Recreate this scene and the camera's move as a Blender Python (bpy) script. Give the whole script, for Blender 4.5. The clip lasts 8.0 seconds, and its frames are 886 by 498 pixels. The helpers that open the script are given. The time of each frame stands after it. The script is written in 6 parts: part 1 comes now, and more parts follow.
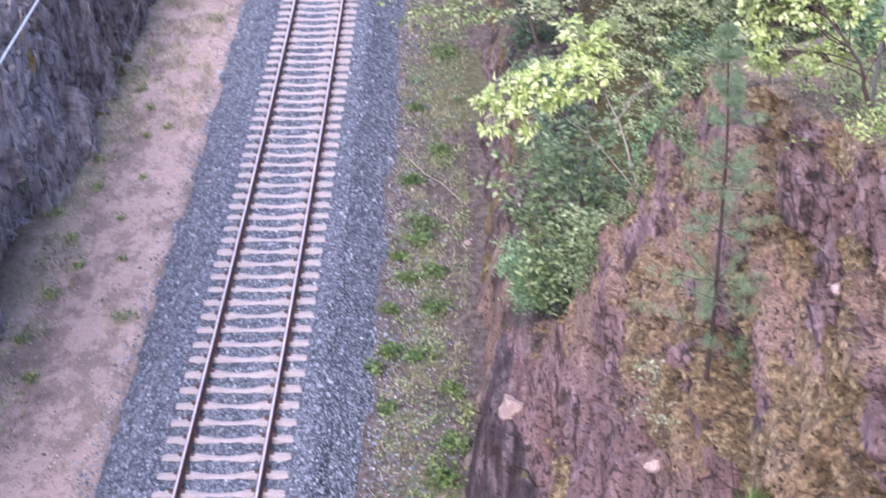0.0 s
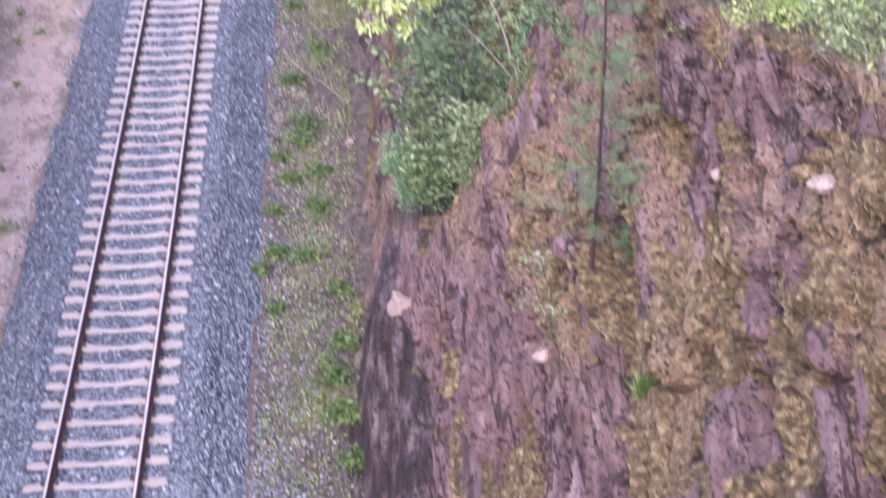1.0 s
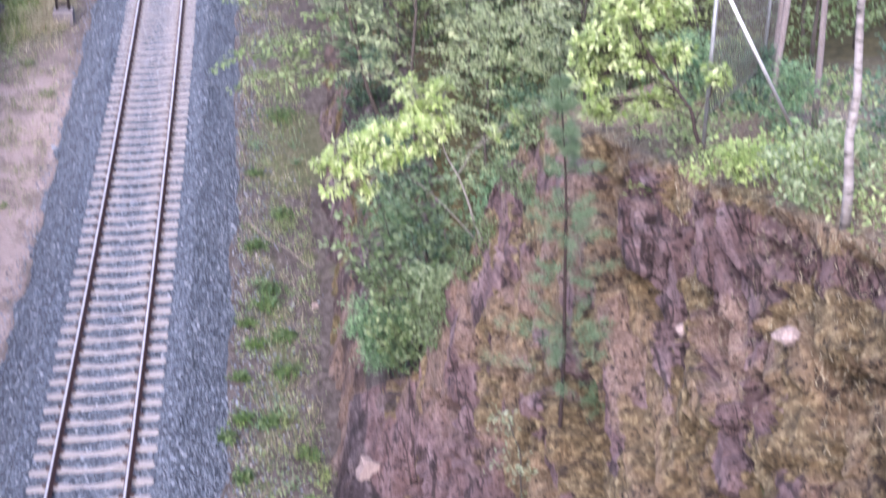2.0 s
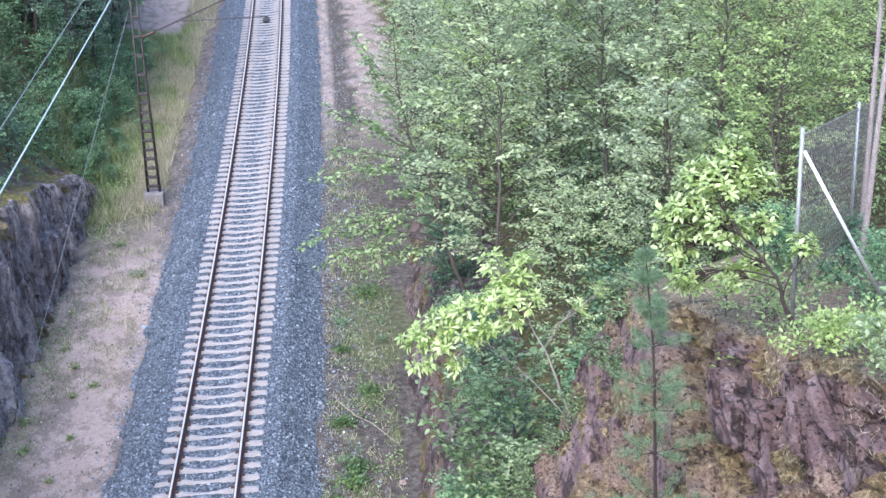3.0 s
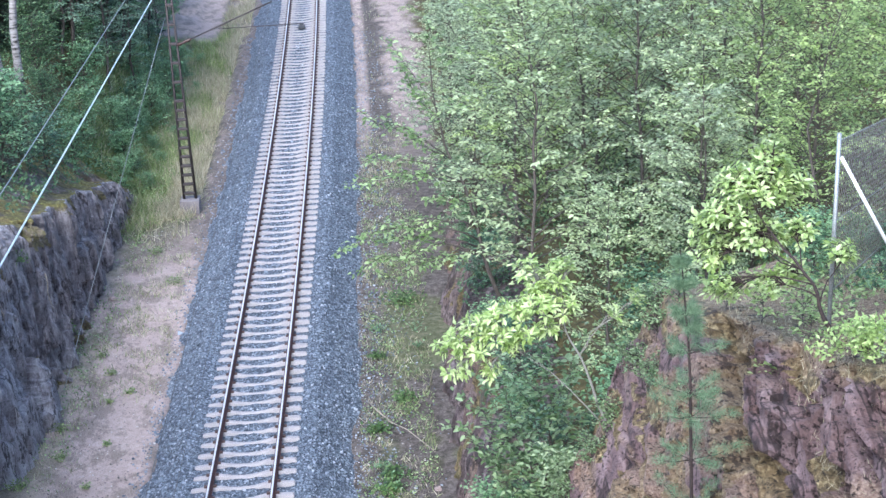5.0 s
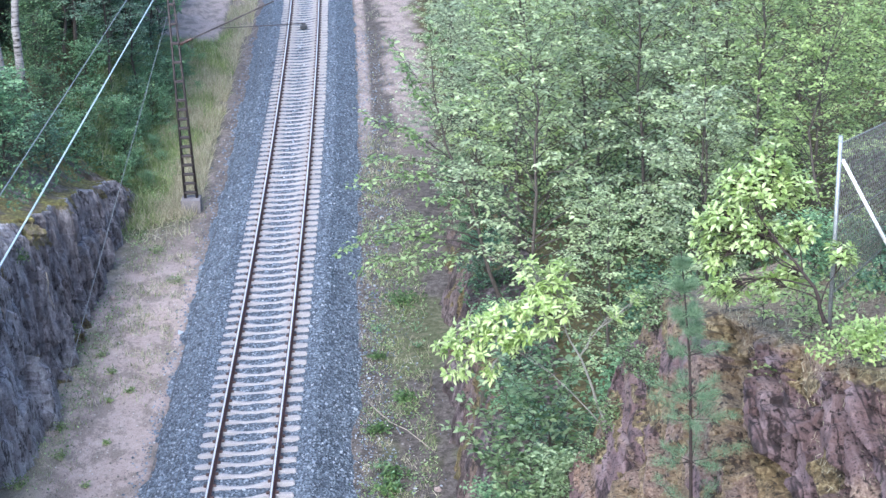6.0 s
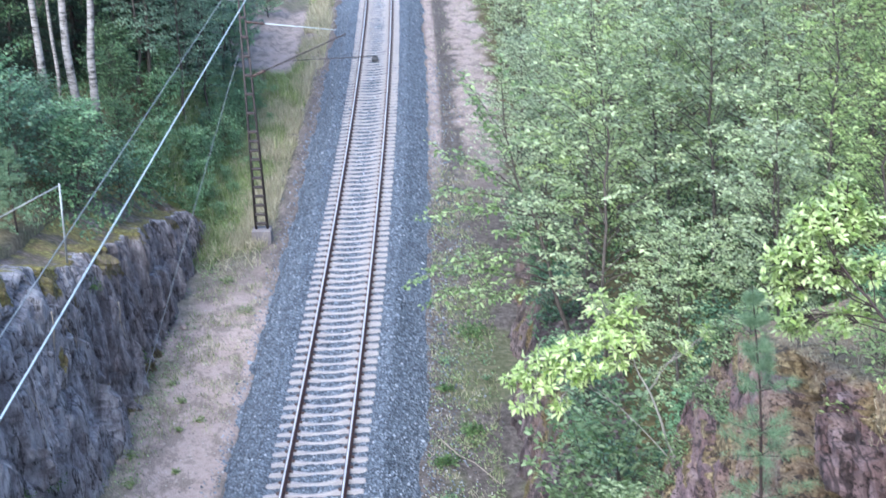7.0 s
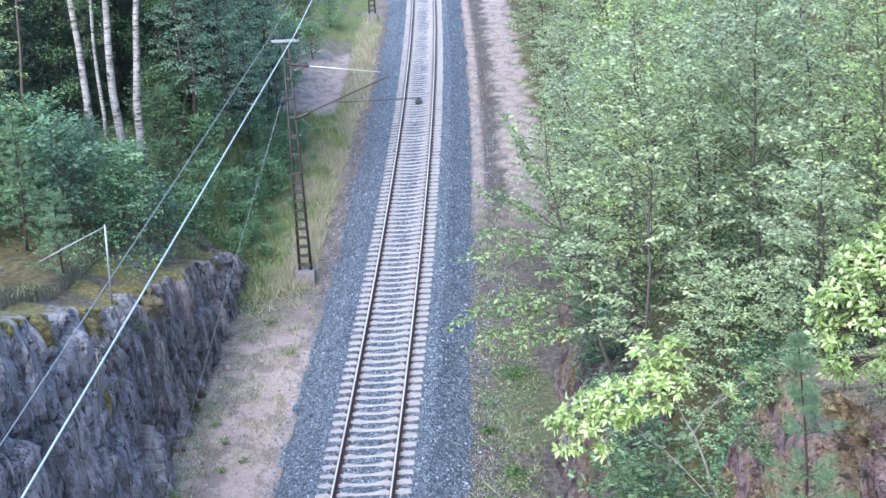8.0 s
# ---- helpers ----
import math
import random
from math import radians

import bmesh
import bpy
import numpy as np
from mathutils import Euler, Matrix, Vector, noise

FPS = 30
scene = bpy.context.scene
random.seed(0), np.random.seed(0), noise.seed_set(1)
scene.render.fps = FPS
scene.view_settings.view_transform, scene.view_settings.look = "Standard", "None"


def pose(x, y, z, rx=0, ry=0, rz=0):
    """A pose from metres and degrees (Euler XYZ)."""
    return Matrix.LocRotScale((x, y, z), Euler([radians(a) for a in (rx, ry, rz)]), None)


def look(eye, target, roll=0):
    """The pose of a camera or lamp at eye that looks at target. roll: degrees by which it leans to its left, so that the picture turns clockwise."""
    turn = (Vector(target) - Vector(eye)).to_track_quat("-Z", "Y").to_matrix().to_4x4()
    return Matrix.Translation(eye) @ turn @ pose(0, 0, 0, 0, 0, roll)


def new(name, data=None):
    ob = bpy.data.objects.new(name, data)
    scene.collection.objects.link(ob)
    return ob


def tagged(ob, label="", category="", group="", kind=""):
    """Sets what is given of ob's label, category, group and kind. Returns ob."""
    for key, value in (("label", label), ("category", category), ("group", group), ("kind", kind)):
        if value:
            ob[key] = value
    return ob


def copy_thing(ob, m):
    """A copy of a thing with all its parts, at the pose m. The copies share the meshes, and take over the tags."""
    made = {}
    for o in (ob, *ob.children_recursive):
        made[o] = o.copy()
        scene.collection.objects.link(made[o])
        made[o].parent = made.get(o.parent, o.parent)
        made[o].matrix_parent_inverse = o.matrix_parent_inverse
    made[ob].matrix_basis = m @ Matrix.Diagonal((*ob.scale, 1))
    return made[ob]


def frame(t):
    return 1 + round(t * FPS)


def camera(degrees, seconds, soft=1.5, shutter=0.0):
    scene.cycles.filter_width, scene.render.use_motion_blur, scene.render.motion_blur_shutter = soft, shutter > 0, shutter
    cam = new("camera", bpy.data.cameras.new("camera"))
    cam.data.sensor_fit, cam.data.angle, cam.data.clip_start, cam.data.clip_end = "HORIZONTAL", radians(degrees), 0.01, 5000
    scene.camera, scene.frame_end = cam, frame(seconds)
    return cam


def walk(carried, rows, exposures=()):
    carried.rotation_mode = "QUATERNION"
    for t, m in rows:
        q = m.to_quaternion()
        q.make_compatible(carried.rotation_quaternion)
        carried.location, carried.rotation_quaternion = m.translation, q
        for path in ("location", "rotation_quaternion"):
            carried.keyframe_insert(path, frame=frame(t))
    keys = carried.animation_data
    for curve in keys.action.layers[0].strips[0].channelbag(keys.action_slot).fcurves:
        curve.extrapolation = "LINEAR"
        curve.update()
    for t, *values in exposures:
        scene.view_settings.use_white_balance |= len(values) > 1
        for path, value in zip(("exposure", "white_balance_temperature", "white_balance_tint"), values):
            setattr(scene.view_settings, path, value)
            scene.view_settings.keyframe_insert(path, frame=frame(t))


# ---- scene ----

# ---------------- camera ----------------
EYE = (3.56, 0.0, 19.61)
cam = camera(29.76, 8.0, soft=1.45, shutter=0.5)
# seconds, heading to the right of the track, tilt down, roll
PATH = [
    (0, 0.846, 28.631, 1.437), (0.5, 3.098, 30.125, 1.867), (1, 5.543, 32.051, 1.812), (1.3, 6.460, 34.143, 1.979),
    (1.5, 6.860, 31.158, 1.835), (2, 6.748, 26.469, 0.856), (2.2, 5.296, 24.211, -0.196), (3.3, 3.311, 20.387, -1.342),
    (3.5, 3.034, 20.567, -1.492), (4, 2.652, 20.451, -1.704), (5.5, 2.176, 20.176, -1.656), (6, 2.230, 20.189, -1.416),
    (6.5, 0.878, 20.257, -1.629), (7, -0.261, 19.009, -1.807), (7.5, -1.156, 18.131, -2.065), (8, -1.771, 17.537, -2.208),
]


def aim(yaw, tilt, roll):
    y, p = radians(yaw), radians(tilt)
    way = Vector((math.sin(y) * math.cos(p), math.cos(y) * math.cos(p), -math.sin(p)))
    return look(EYE, Vector(EYE) + way * 10, roll)


walk(cam, [(t, aim(y, p, r)) for t, y, p, r in PATH],
     exposures=[(0, 1.84, 5950, 28), (1.5, 1.80, 6050, 33), (2.2, 1.78, 5800, 18), (3.3, 1.78, 5550, 7), (8, 1.80, 5430, 4)])

# ---------------- light: pale overcast sky, broad soft sun from behind ----------------
world = bpy.data.worlds.new("world")
scene.world = world
world.use_nodes = True
wn = world.node_tree.nodes
sky = wn.new("ShaderNodeTexSky")
sky.sky_type = "NISHITA"
sky.sun_disc = False
sky.sun_elevation, sky.sun_rotation = radians(44), radians(202)
sky.air_density, sky.dust_density, sky.ozone_density = 1.0, 3.0, 1.0
wn["Background"].inputs[1].default_value = 0.15
world.node_tree.links.new(sky.outputs[0], wn["Background"].inputs[0])
sun_data = bpy.data.lights.new("sun", "SUN")
sun_data.energy, sun_data.angle, sun_data.color = 1.0, radians(30), (1.0, 0.96, 0.91)
sun = new("sun", sun_data)
sun.matrix_world = look((-24, -60, 62), (0, 0, 0))


# ---------------- materials ----------------
def ramp(nt, fac, stops):
    r = nt.nodes.new("ShaderNodeValToRGB")
    e = r.color_ramp.elements
    while len(e) < len(stops):
        e.new(0.5)
    for el, (p, c) in zip(e, stops):
        el.position, el.color = p, (*c, 1)
    nt.links.new(fac, r.inputs[0])
    return r.outputs[0]


def tex(nt, kind, scale, detail=4.0, stretch=None, rough=0.6, turn=0.0):
    co = nt.nodes.new("ShaderNodeTexCoord").outputs["Object"]
    if stretch:
        mp = nt.nodes.new("ShaderNodeMapping")
        mp.inputs["Scale"].default_value = stretch
        mp.inputs["Rotation"].default_value = (0, 0, radians(turn))
        nt.links.new(co, mp.inputs[0])
        co = mp.outputs[0]
    n = nt.nodes.new("ShaderNodeTexNoise" if kind == "noise" else "ShaderNodeTexVoronoi")
    n.inputs["Scale"].default_value = scale
    if kind == "noise":
        n.inputs["Detail"].default_value = detail
        n.inputs["Roughness"].default_value = rough
    nt.links.new(co, n.inputs["Vector"])
    return n


def mix(nt, fac, a, b, mode="MIX"):
    m = nt.nodes.new("ShaderNodeMix")
    m.data_type, m.blend_type = "RGBA", mode
    for sock, val in ((m.inputs[0], fac), (m.inputs[6], a), (m.inputs[7], b)):
        if isinstance(val, (int, float)):
            sock.default_value = val
        elif isinstance(val, tuple):
            sock.default_value = (*val, 1)
        else:
            nt.links.new(val, sock)
    return m.outputs[2]


def base_mat(name, rough=0.8, metal=0.0, spec=0.3):
    m = bpy.data.materials.new(name)
    m.use_nodes = True
    b = m.node_tree.nodes["Principled BSDF"]
    b.inputs["Roughness"].default_value = rough
    b.inputs["Metallic"].default_value = metal
    b.inputs["Specular IOR Level"].default_value = spec
    return m, m.node_tree, b


def bump(nt, b, height, strength, dist):
    n = nt.nodes.new("ShaderNodeBump")
    n.inputs["Strength"].default_value, n.inputs["Distance"].default_value = strength, dist
    nt.links.new(height, n.inputs["Height"])
    nt.links.new(n.outputs[0], b.inputs["Normal"])


def noisy(name, c0, c1, scale=6.0, fine=60.0, rough=0.8, metal=0.0, bumps=0.3, dist=0.02, stretch=None, spec=0.3):
    """Two tones mixed at a coarse and a fine scale, with fine relief."""
    m, nt, b = base_mat(name, rough, metal, spec)
    big, small = tex(nt, "noise", scale, 5, stretch), tex(nt, "noise", fine, 3)
    c = ramp(nt, big.outputs[0], [(0.3, c0), (0.7, c1)])
    c = mix(nt, 0.55, c, ramp(nt, small.outputs[0], [(0.3, tuple(0.55 * v for v in c0)), (0.7, tuple(min(1, 1.25 * v) for v in c1))]))
    nt.links.new(c, b.inputs["Base Color"])
    bump(nt, b, small.outputs[0], bumps, dist)
    return m


def leaf_mat(name, dark, light, rough=0.45, trans=0.35, drift=0.35):
    """Leaves: tone varies from leaf to leaf, in drifts through the crown and from plant to plant; some light passes through."""
    m, nt, b = base_mat(name, rough - 0.03, 0.0, 0.5)
    g = nt.nodes.new("ShaderNodeNewGeometry")
    c = ramp(nt, g.outputs["Random Per Island"], [(0.0, tuple(0.75 * p for p in dark)), (0.25, dark), (0.65, tuple((p + q) / 2 for p, q in zip(dark, light))), (1.0, light)])
    n = tex(nt, "noise", 0.9, 3)
    c = mix(nt, drift * 2, c, ramp(nt, n.outputs[0], [(0.32, (0.52, 0.57, 0.60)), (0.5, (0.92, 0.93, 0.92)), (0.68, (1.12, 1.10, 1.0))]), "MULTIPLY")
    o = nt.nodes.new("ShaderNodeObjectInfo")
    c = mix(nt, drift * 2, c, ramp(nt, o.outputs["Random"], [(0.0, (0.76, 0.80, 0.86)), (0.5, (0.98, 0.98, 0.98)), (1.0, (1.10, 1.13, 1.0))]), "MULTIPLY")
    nt.links.new(c, b.inputs["Base Color"])
    t = nt.nodes.new("ShaderNodeBsdfTranslucent")
    nt.links.new(c, t.inputs[0])
    mx = nt.nodes.new("ShaderNodeMixShader")
    mx.inputs[0].default_value = trans
    nt.links.new(b.outputs[0], mx.inputs[1])
    nt.links.new(t.outputs[0], mx.inputs[2])
    nt.links.new(mx.outputs[0], nt.nodes["Material Output"].inputs[0])
    return m


def cover_attr(nt):
    a = nt.nodes.new("ShaderNodeAttribute")
    a.attribute_name = "cover"
    s = nt.nodes.new("ShaderNodeSeparateColor")
    nt.links.new(a.outputs["Color"], s.inputs[0])
    return s.outputs


def ground_mat():
    """Sand, trodden gravel, grass and forest floor, by what covers the ground."""
    m, nt, b = base_mat("ground_soil", 0.95, 0.0, 0.15)
    cov = cover_attr(nt)
    big, mid, fine = tex(nt, "noise", 0.7, 5), tex(nt, "noise", 5, 6), tex(nt, "noise", 40, 4)
    peb = tex(nt, "voronoi", 14)
    sand = ramp(nt, mid.outputs[0], [(0.32, (0.20, 0.148, 0.133)), (0.44, (0.38, 0.292, 0.272)), (0.58, (0.43, 0.337, 0.316)), (0.72, (0.53, 0.435, 0.413))])
    sand = mix(nt, 0.5, sand, ramp(nt, fine.outputs[0], [(0.36, (0.17, 0.13, 0.115)), (0.56, (0.52, 0.42, 0.39))]))
    damp = tex(nt, "noise", 1.6, 6, (1.0, 0.55, 1.0), 0.7, 25)
    sand = mix(nt, ramp(nt, damp.outputs[0], [(0.48, (0, 0, 0)), (0.57, (0.8, 0.8, 0.8))]), sand, ramp(nt, fine.outputs[0], [(0.35, (0.10, 0.08, 0.07)), (0.6, (0.30, 0.25, 0.225))]))
    dirt = ramp(nt, mid.outputs[0], [(0.34, (0.036, 0.030, 0.025)), (0.48, (0.10, 0.082, 0.072)), (0.62, (0.195, 0.165, 0.152))])
    dirt = mix(nt, 0.4, dirt, ramp(nt, peb.outputs["Distance"], [(0.1, (0.23, 0.205, 0.205)), (0.5, (0.07, 0.06, 0.06))]))
    grass = ramp(nt, mid.outputs[0], [(0.3, (0.06, 0.10, 0.03)), (0.5, (0.15, 0.18, 0.07)), (0.72, (0.32, 0.28, 0.16))])
    grass = mix(nt, 0.4, grass, ramp(nt, fine.outputs[0], [(0.35, (0.03, 0.05, 0.015)), (0.65, (0.20, 0.21, 0.08))]))
    wood = ramp(nt, mid.outputs[0], [(0.3, (0.04, 0.035, 0.022)), (0.5, (0.10, 0.085, 0.045)), (0.7, (0.17, 0.14, 0.07))])
    c = mix(nt, cov[0], dirt, sand)
    c = mix(nt, cov[1], c, grass)
    c = mix(nt, cov[2], c, wood)
    c = mix(nt, 0.3, c, ramp(nt, big.outputs[0], [(0.3, (0.55, 0.5, 0.47)), (0.7, (1, 1, 1))]), "MULTIPLY")
    nt.links.new(c, b.inputs["Base Color"])
    bump(nt, b, fine.outputs[0], 0.6, 0.05)
    return m


def rock_mat(name, tones, moss_lo, moss_hi, pale, streak=(5.0, 5.0, 1.1), turn=0.0, fissure=0.3, pit_shade=0.36):
    """Streaked bedrock; moss and litter lie where the cover says."""
    m, nt, b = base_mat(name, 0.75, 0.0, 0.35)
    cov = cover_attr(nt)
    st = tex(nt, "noise", 1.0, 8, streak, 0.65, turn)
    fine = tex(nt, "noise", 22, 6, None, 0.7)
    big = tex(nt, "noise", 0.9, 4)
    c = ramp(nt, st.outputs[0], [(0.28, tones[0]), (0.43, tones[1]), (0.55, tones[2]), (0.68, pale)])
    c = mix(nt, 0.45, c, ramp(nt, fine.outputs[0], [(0.3, tuple(0.5 * v for v in tones[0])), (0.5, tones[1]), (0.72, tuple(1.15 * v for v in tones[2]))]))
    c = mix(nt, ramp(nt, big.outputs[0], [(0.45, (0, 0, 0)), (0.7, (0.5, 0.5, 0.5))]), c, tones[3])
    fis = tex(nt, "noise", 1.0, 4, tuple(fissure * v for v in streak), 0.6, turn)
    c = mix(nt, ramp(nt, fis.outputs[0], [(0.462, (0, 0, 0)), (0.475, (0.75, 0.75, 0.75)), (0.485, (0.75, 0.75, 0.75)), (0.498, (0, 0, 0))]), c, tuple(0.6 * v for v in tones[0]))
    mf = tex(nt, "noise", 9, 6, None, 0.7)
    moss = ramp(nt, mf.outputs[0], [(0.3, tuple(0.4 * v for v in moss_lo)), (0.5, moss_lo), (0.7, moss_hi)])
    tone = tex(nt, "noise", 1.3, 4)
    moss = mix(nt, ramp(nt, tone.outputs[0], [(0.48, (0, 0, 0)), (0.66, (0.7, 0.7, 0.7))]), moss, ramp(nt, mf.outputs[0], [(0.3, (0.045, 0.03, 0.018)), (0.5, (0.19, 0.125, 0.065)), (0.7, (0.40, 0.29, 0.17))]))
    litter = ramp(nt, fine.outputs[0], [(0.34, (0.14, 0.085, 0.058)), (0.50, (0.31, 0.21, 0.145)), (0.66, (0.52, 0.41, 0.31))])
    brk = tex(nt, "noise", 7, 6, None, 0.75)
    am = nt.nodes.new("ShaderNodeMath")
    am.operation = "MULTIPLY_ADD"
    nt.links.new(brk.outputs[0], am.inputs[0])
    am.inputs[1].default_value = 1.5
    nt.links.new(cov[0], am.inputs[2])
    mk = ramp(nt, am.outputs[0], [(0.55, (0, 0, 0)), (0.62, (1, 1, 1))])
    sc = nt.nodes.new("ShaderNodeMath")
    sc.operation = "MULTIPLY"
    sc.inputs[1].default_value = 0.5
    nt.links.new(am.outputs[0], sc.inputs[0])
    nt.links.new(sc.outputs[0], mk.node.inputs[0])
    c = mix(nt, mk, c, moss)
    c = mix(nt, cov[1], c, litter)
    # Third cover channel: near-black tone, for dark rock and the cliff's shaded foot.
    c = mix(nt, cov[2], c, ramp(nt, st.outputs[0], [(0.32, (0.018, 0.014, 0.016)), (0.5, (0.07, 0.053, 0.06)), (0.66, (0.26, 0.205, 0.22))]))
    # Dark noise blotches: the shade of small pits and larger hollows, put into colour.
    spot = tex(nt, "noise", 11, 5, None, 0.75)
    c = mix(nt, ramp(nt, spot.outputs[0], [(pit_shade, (0.9, 0.9, 0.9)), (pit_shade + 0.07, (0, 0, 0))]), c, tuple(0.45 * v for v in tones[0]))
    hollow_shade = tex(nt, "noise", 3.2, 6, None, 0.7)
    c = mix(nt, ramp(nt, hollow_shade.outputs[0], [(pit_shade, (0.8, 0.8, 0.8)), (pit_shade + 0.05, (0, 0, 0))]), c, tones[0])
    nt.links.new(c, b.inputs["Base Color"])
    ad = nt.nodes.new("ShaderNodeMath")
    nt.links.new(st.outputs[0], ad.inputs[0])
    nt.links.new(fine.outputs[0], ad.inputs[1])
    bump(nt, b, ad.outputs[0], 1.0, 0.09)
    return m


def ballast_mat():
    m, nt, b = base_mat("ballast_stone", 0.85, 0.0, 0.3)
    v = tex(nt, "voronoi", 17)
    big = tex(nt, "noise", 0.8, 5)
    c = ramp(nt, v.outputs["Color"], [(0.15, (0.06, 0.072, 0.095)), (0.5, (0.135, 0.157, 0.20)), (0.85, (0.28, 0.31, 0.37))])
    c = mix(nt, 0.5, c, ramp(nt, v.outputs["Distance"], [(0.15, (1.0, 1.0, 1.0)), (0.6, (0.25, 0.25, 0.27))]), "MULTIPLY")
    c = mix(nt, 0.35, c, ramp(nt, big.outputs[0], [(0.35, (0.6, 0.6, 0.63)), (0.65, (1, 1, 1))]), "MULTIPLY")
    nt.links.new(c, b.inputs["Base Color"])
    bump(nt, b, v.outputs["Distance"], 0.9, 0.06)
    return m


def stone_mat(name, stops):
    m, nt, b = base_mat(name, 0.8, 0.0, 0.35)
    g = nt.nodes.new("ShaderNodeNewGeometry")
    nt.links.new(ramp(nt, g.outputs["Random Per Island"], stops), b.inputs["Base Color"])
    return m


def birch_mat():
    m, nt, b = base_mat("birch_bark", 0.7, 0.0, 0.3)
    n = tex(nt, "noise", 1.0, 5, (3, 3, 14), 0.7)
    n2 = tex(nt, "noise", 2.0, 4)
    c = ramp(nt, n.outputs[0], [(0.38, (0.03, 0.027, 0.025)), (0.48, (0.30, 0.27, 0.265)), (0.7, (0.47, 0.435, 0.43))])
    c = mix(nt, 0.5, c, ramp(nt, n2.outputs[0], [(0.35, (0.45, 0.42, 0.4)), (0.6, (1, 1, 1))]), "MULTIPLY")
    nt.links.new(c, b.inputs["Base Color"])
    return m


M_ground = ground_mat()
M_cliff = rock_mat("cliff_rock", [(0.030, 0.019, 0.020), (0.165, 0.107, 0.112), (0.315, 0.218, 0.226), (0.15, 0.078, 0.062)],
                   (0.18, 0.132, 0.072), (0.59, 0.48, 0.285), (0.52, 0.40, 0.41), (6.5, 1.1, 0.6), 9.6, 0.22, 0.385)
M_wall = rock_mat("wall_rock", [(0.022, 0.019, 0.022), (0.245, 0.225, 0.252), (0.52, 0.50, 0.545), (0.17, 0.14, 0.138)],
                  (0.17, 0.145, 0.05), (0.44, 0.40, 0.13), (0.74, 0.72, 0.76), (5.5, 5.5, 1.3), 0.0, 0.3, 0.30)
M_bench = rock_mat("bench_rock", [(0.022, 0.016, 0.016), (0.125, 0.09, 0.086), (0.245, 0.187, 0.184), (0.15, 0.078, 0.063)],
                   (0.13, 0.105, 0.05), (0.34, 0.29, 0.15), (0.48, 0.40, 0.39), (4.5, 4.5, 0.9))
M_ballast = ballast_mat()
M_stone = stone_mat("ballast_chips", [(0.0, (0.055, 0.066, 0.088)), (0.5, (0.14, 0.163, 0.21)), (0.9, (0.24, 0.27, 0.33)), (1.0, (0.36, 0.38, 0.43))])
M_pebble = stone_mat("pebbles", [(0.0, (0.09, 0.075, 0.07)), (0.6, (0.22, 0.19, 0.175)), (1.0, (0.55, 0.51, 0.49))])
M_concrete = noisy("sleeper_concrete", (0.24, 0.218, 0.226), (0.385, 0.355, 0.364), 4, 70, 0.9)
M_footing = noisy("footing_concrete", (0.16, 0.14, 0.145), (0.26, 0.23, 0.24), 4, 50, 0.9)
M_railtop = noisy("rail_running_face", (0.62, 0.59, 0.59), (0.76, 0.73, 0.73), 3, 60, 0.35, 0.5, 0.05)
M_rail = noisy("rail_rust", (0.055, 0.030, 0.028), (0.13, 0.070, 0.066), 5, 60, 0.85)
M_clip = noisy("clip_rust", (0.05, 0.032, 0.032), (0.10, 0.064, 0.062), 8, 80, 0.8)
M_galv = noisy("galvanised_steel", (0.22, 0.23, 0.24), (0.38, 0.39, 0.40), 6, 60, 0.5, 0.4)
M_mast = noisy("mast_steel", (0.038, 0.030, 0.031), (0.09, 0.073, 0.073), 5, 50, 0.75, 0.2)
M_mesh = noisy("mesh_wire", (0.14, 0.12, 0.11), (0.26, 0.23, 0.215), 6, 60, 0.55, 0.3)
M_cable = noisy("bright_cable", (0.48, 0.53, 0.56), (0.64, 0.69, 0.72), 6, 60, 0.4, 0.3)
M_wire = noisy("dull_wire", (0.20, 0.21, 0.22), (0.36, 0.37, 0.38), 6, 60, 0.5, 0.5)
M_darkwire = noisy("tarnished_wire", (0.05, 0.05, 0.055), (0.10, 0.10, 0.11), 6, 60, 0.6, 0.4)
M_insul = noisy("brown_insulator", (0.035, 0.02, 0.02), (0.07, 0.04, 0.035), 6, 60, 0.3)
M_bark = noisy("grey_bark", (0.045, 0.036, 0.03), (0.13, 0.11, 0.10), 5, 50, 0.9, 0, 0.6, 0.03, (4, 4, 1))
M_pinebark = noisy("pine_bark", (0.022, 0.015, 0.014), (0.06, 0.042, 0.040), 5, 50, 0.9, 0, 0.6, 0.03, (4, 4, 1))
M_pinetrunk = noisy("upper_pine_bark", (0.18, 0.145, 0.14), (0.36, 0.31, 0.31), 5, 50, 0.9, 0, 0.6, 0.03, (4, 4, 1))
M_palebark = noisy("pale_young_bark", (0.16, 0.15, 0.13), (0.32, 0.30, 0.27), 5, 50, 0.85, 0, 0.4, 0.02, (4, 4, 1))
M_birch = birch_mat()
M_deadwood = noisy("dead_wood", (0.24, 0.2, 0.16), (0.42, 0.36, 0.3), 5, 50, 0.9)
M_paint = noisy("white_paint", (0.68, 0.66, 0.68), (0.8, 0.78, 0.8), 6, 60, 0.5)
M_paleblock = noisy("pale_broken_stone", (0.21, 0.16, 0.15), (0.38, 0.30, 0.285), 5, 40, 0.85, 0, 0.5)
M_box = noisy("dark_casing", (0.04, 0.04, 0.045), (0.09, 0.09, 0.10), 6, 60, 0.6)
M_leafbright = leaf_mat("leaf_yellow_green", (0.34, 0.45, 0.14), (0.70, 0.77, 0.42), 0.36, 0.42, 0.1)
M_leafalder = leaf_mat("leaf_grey_green", (0.35, 0.415, 0.23), (0.68, 0.74, 0.495), 0.40, 0.5)
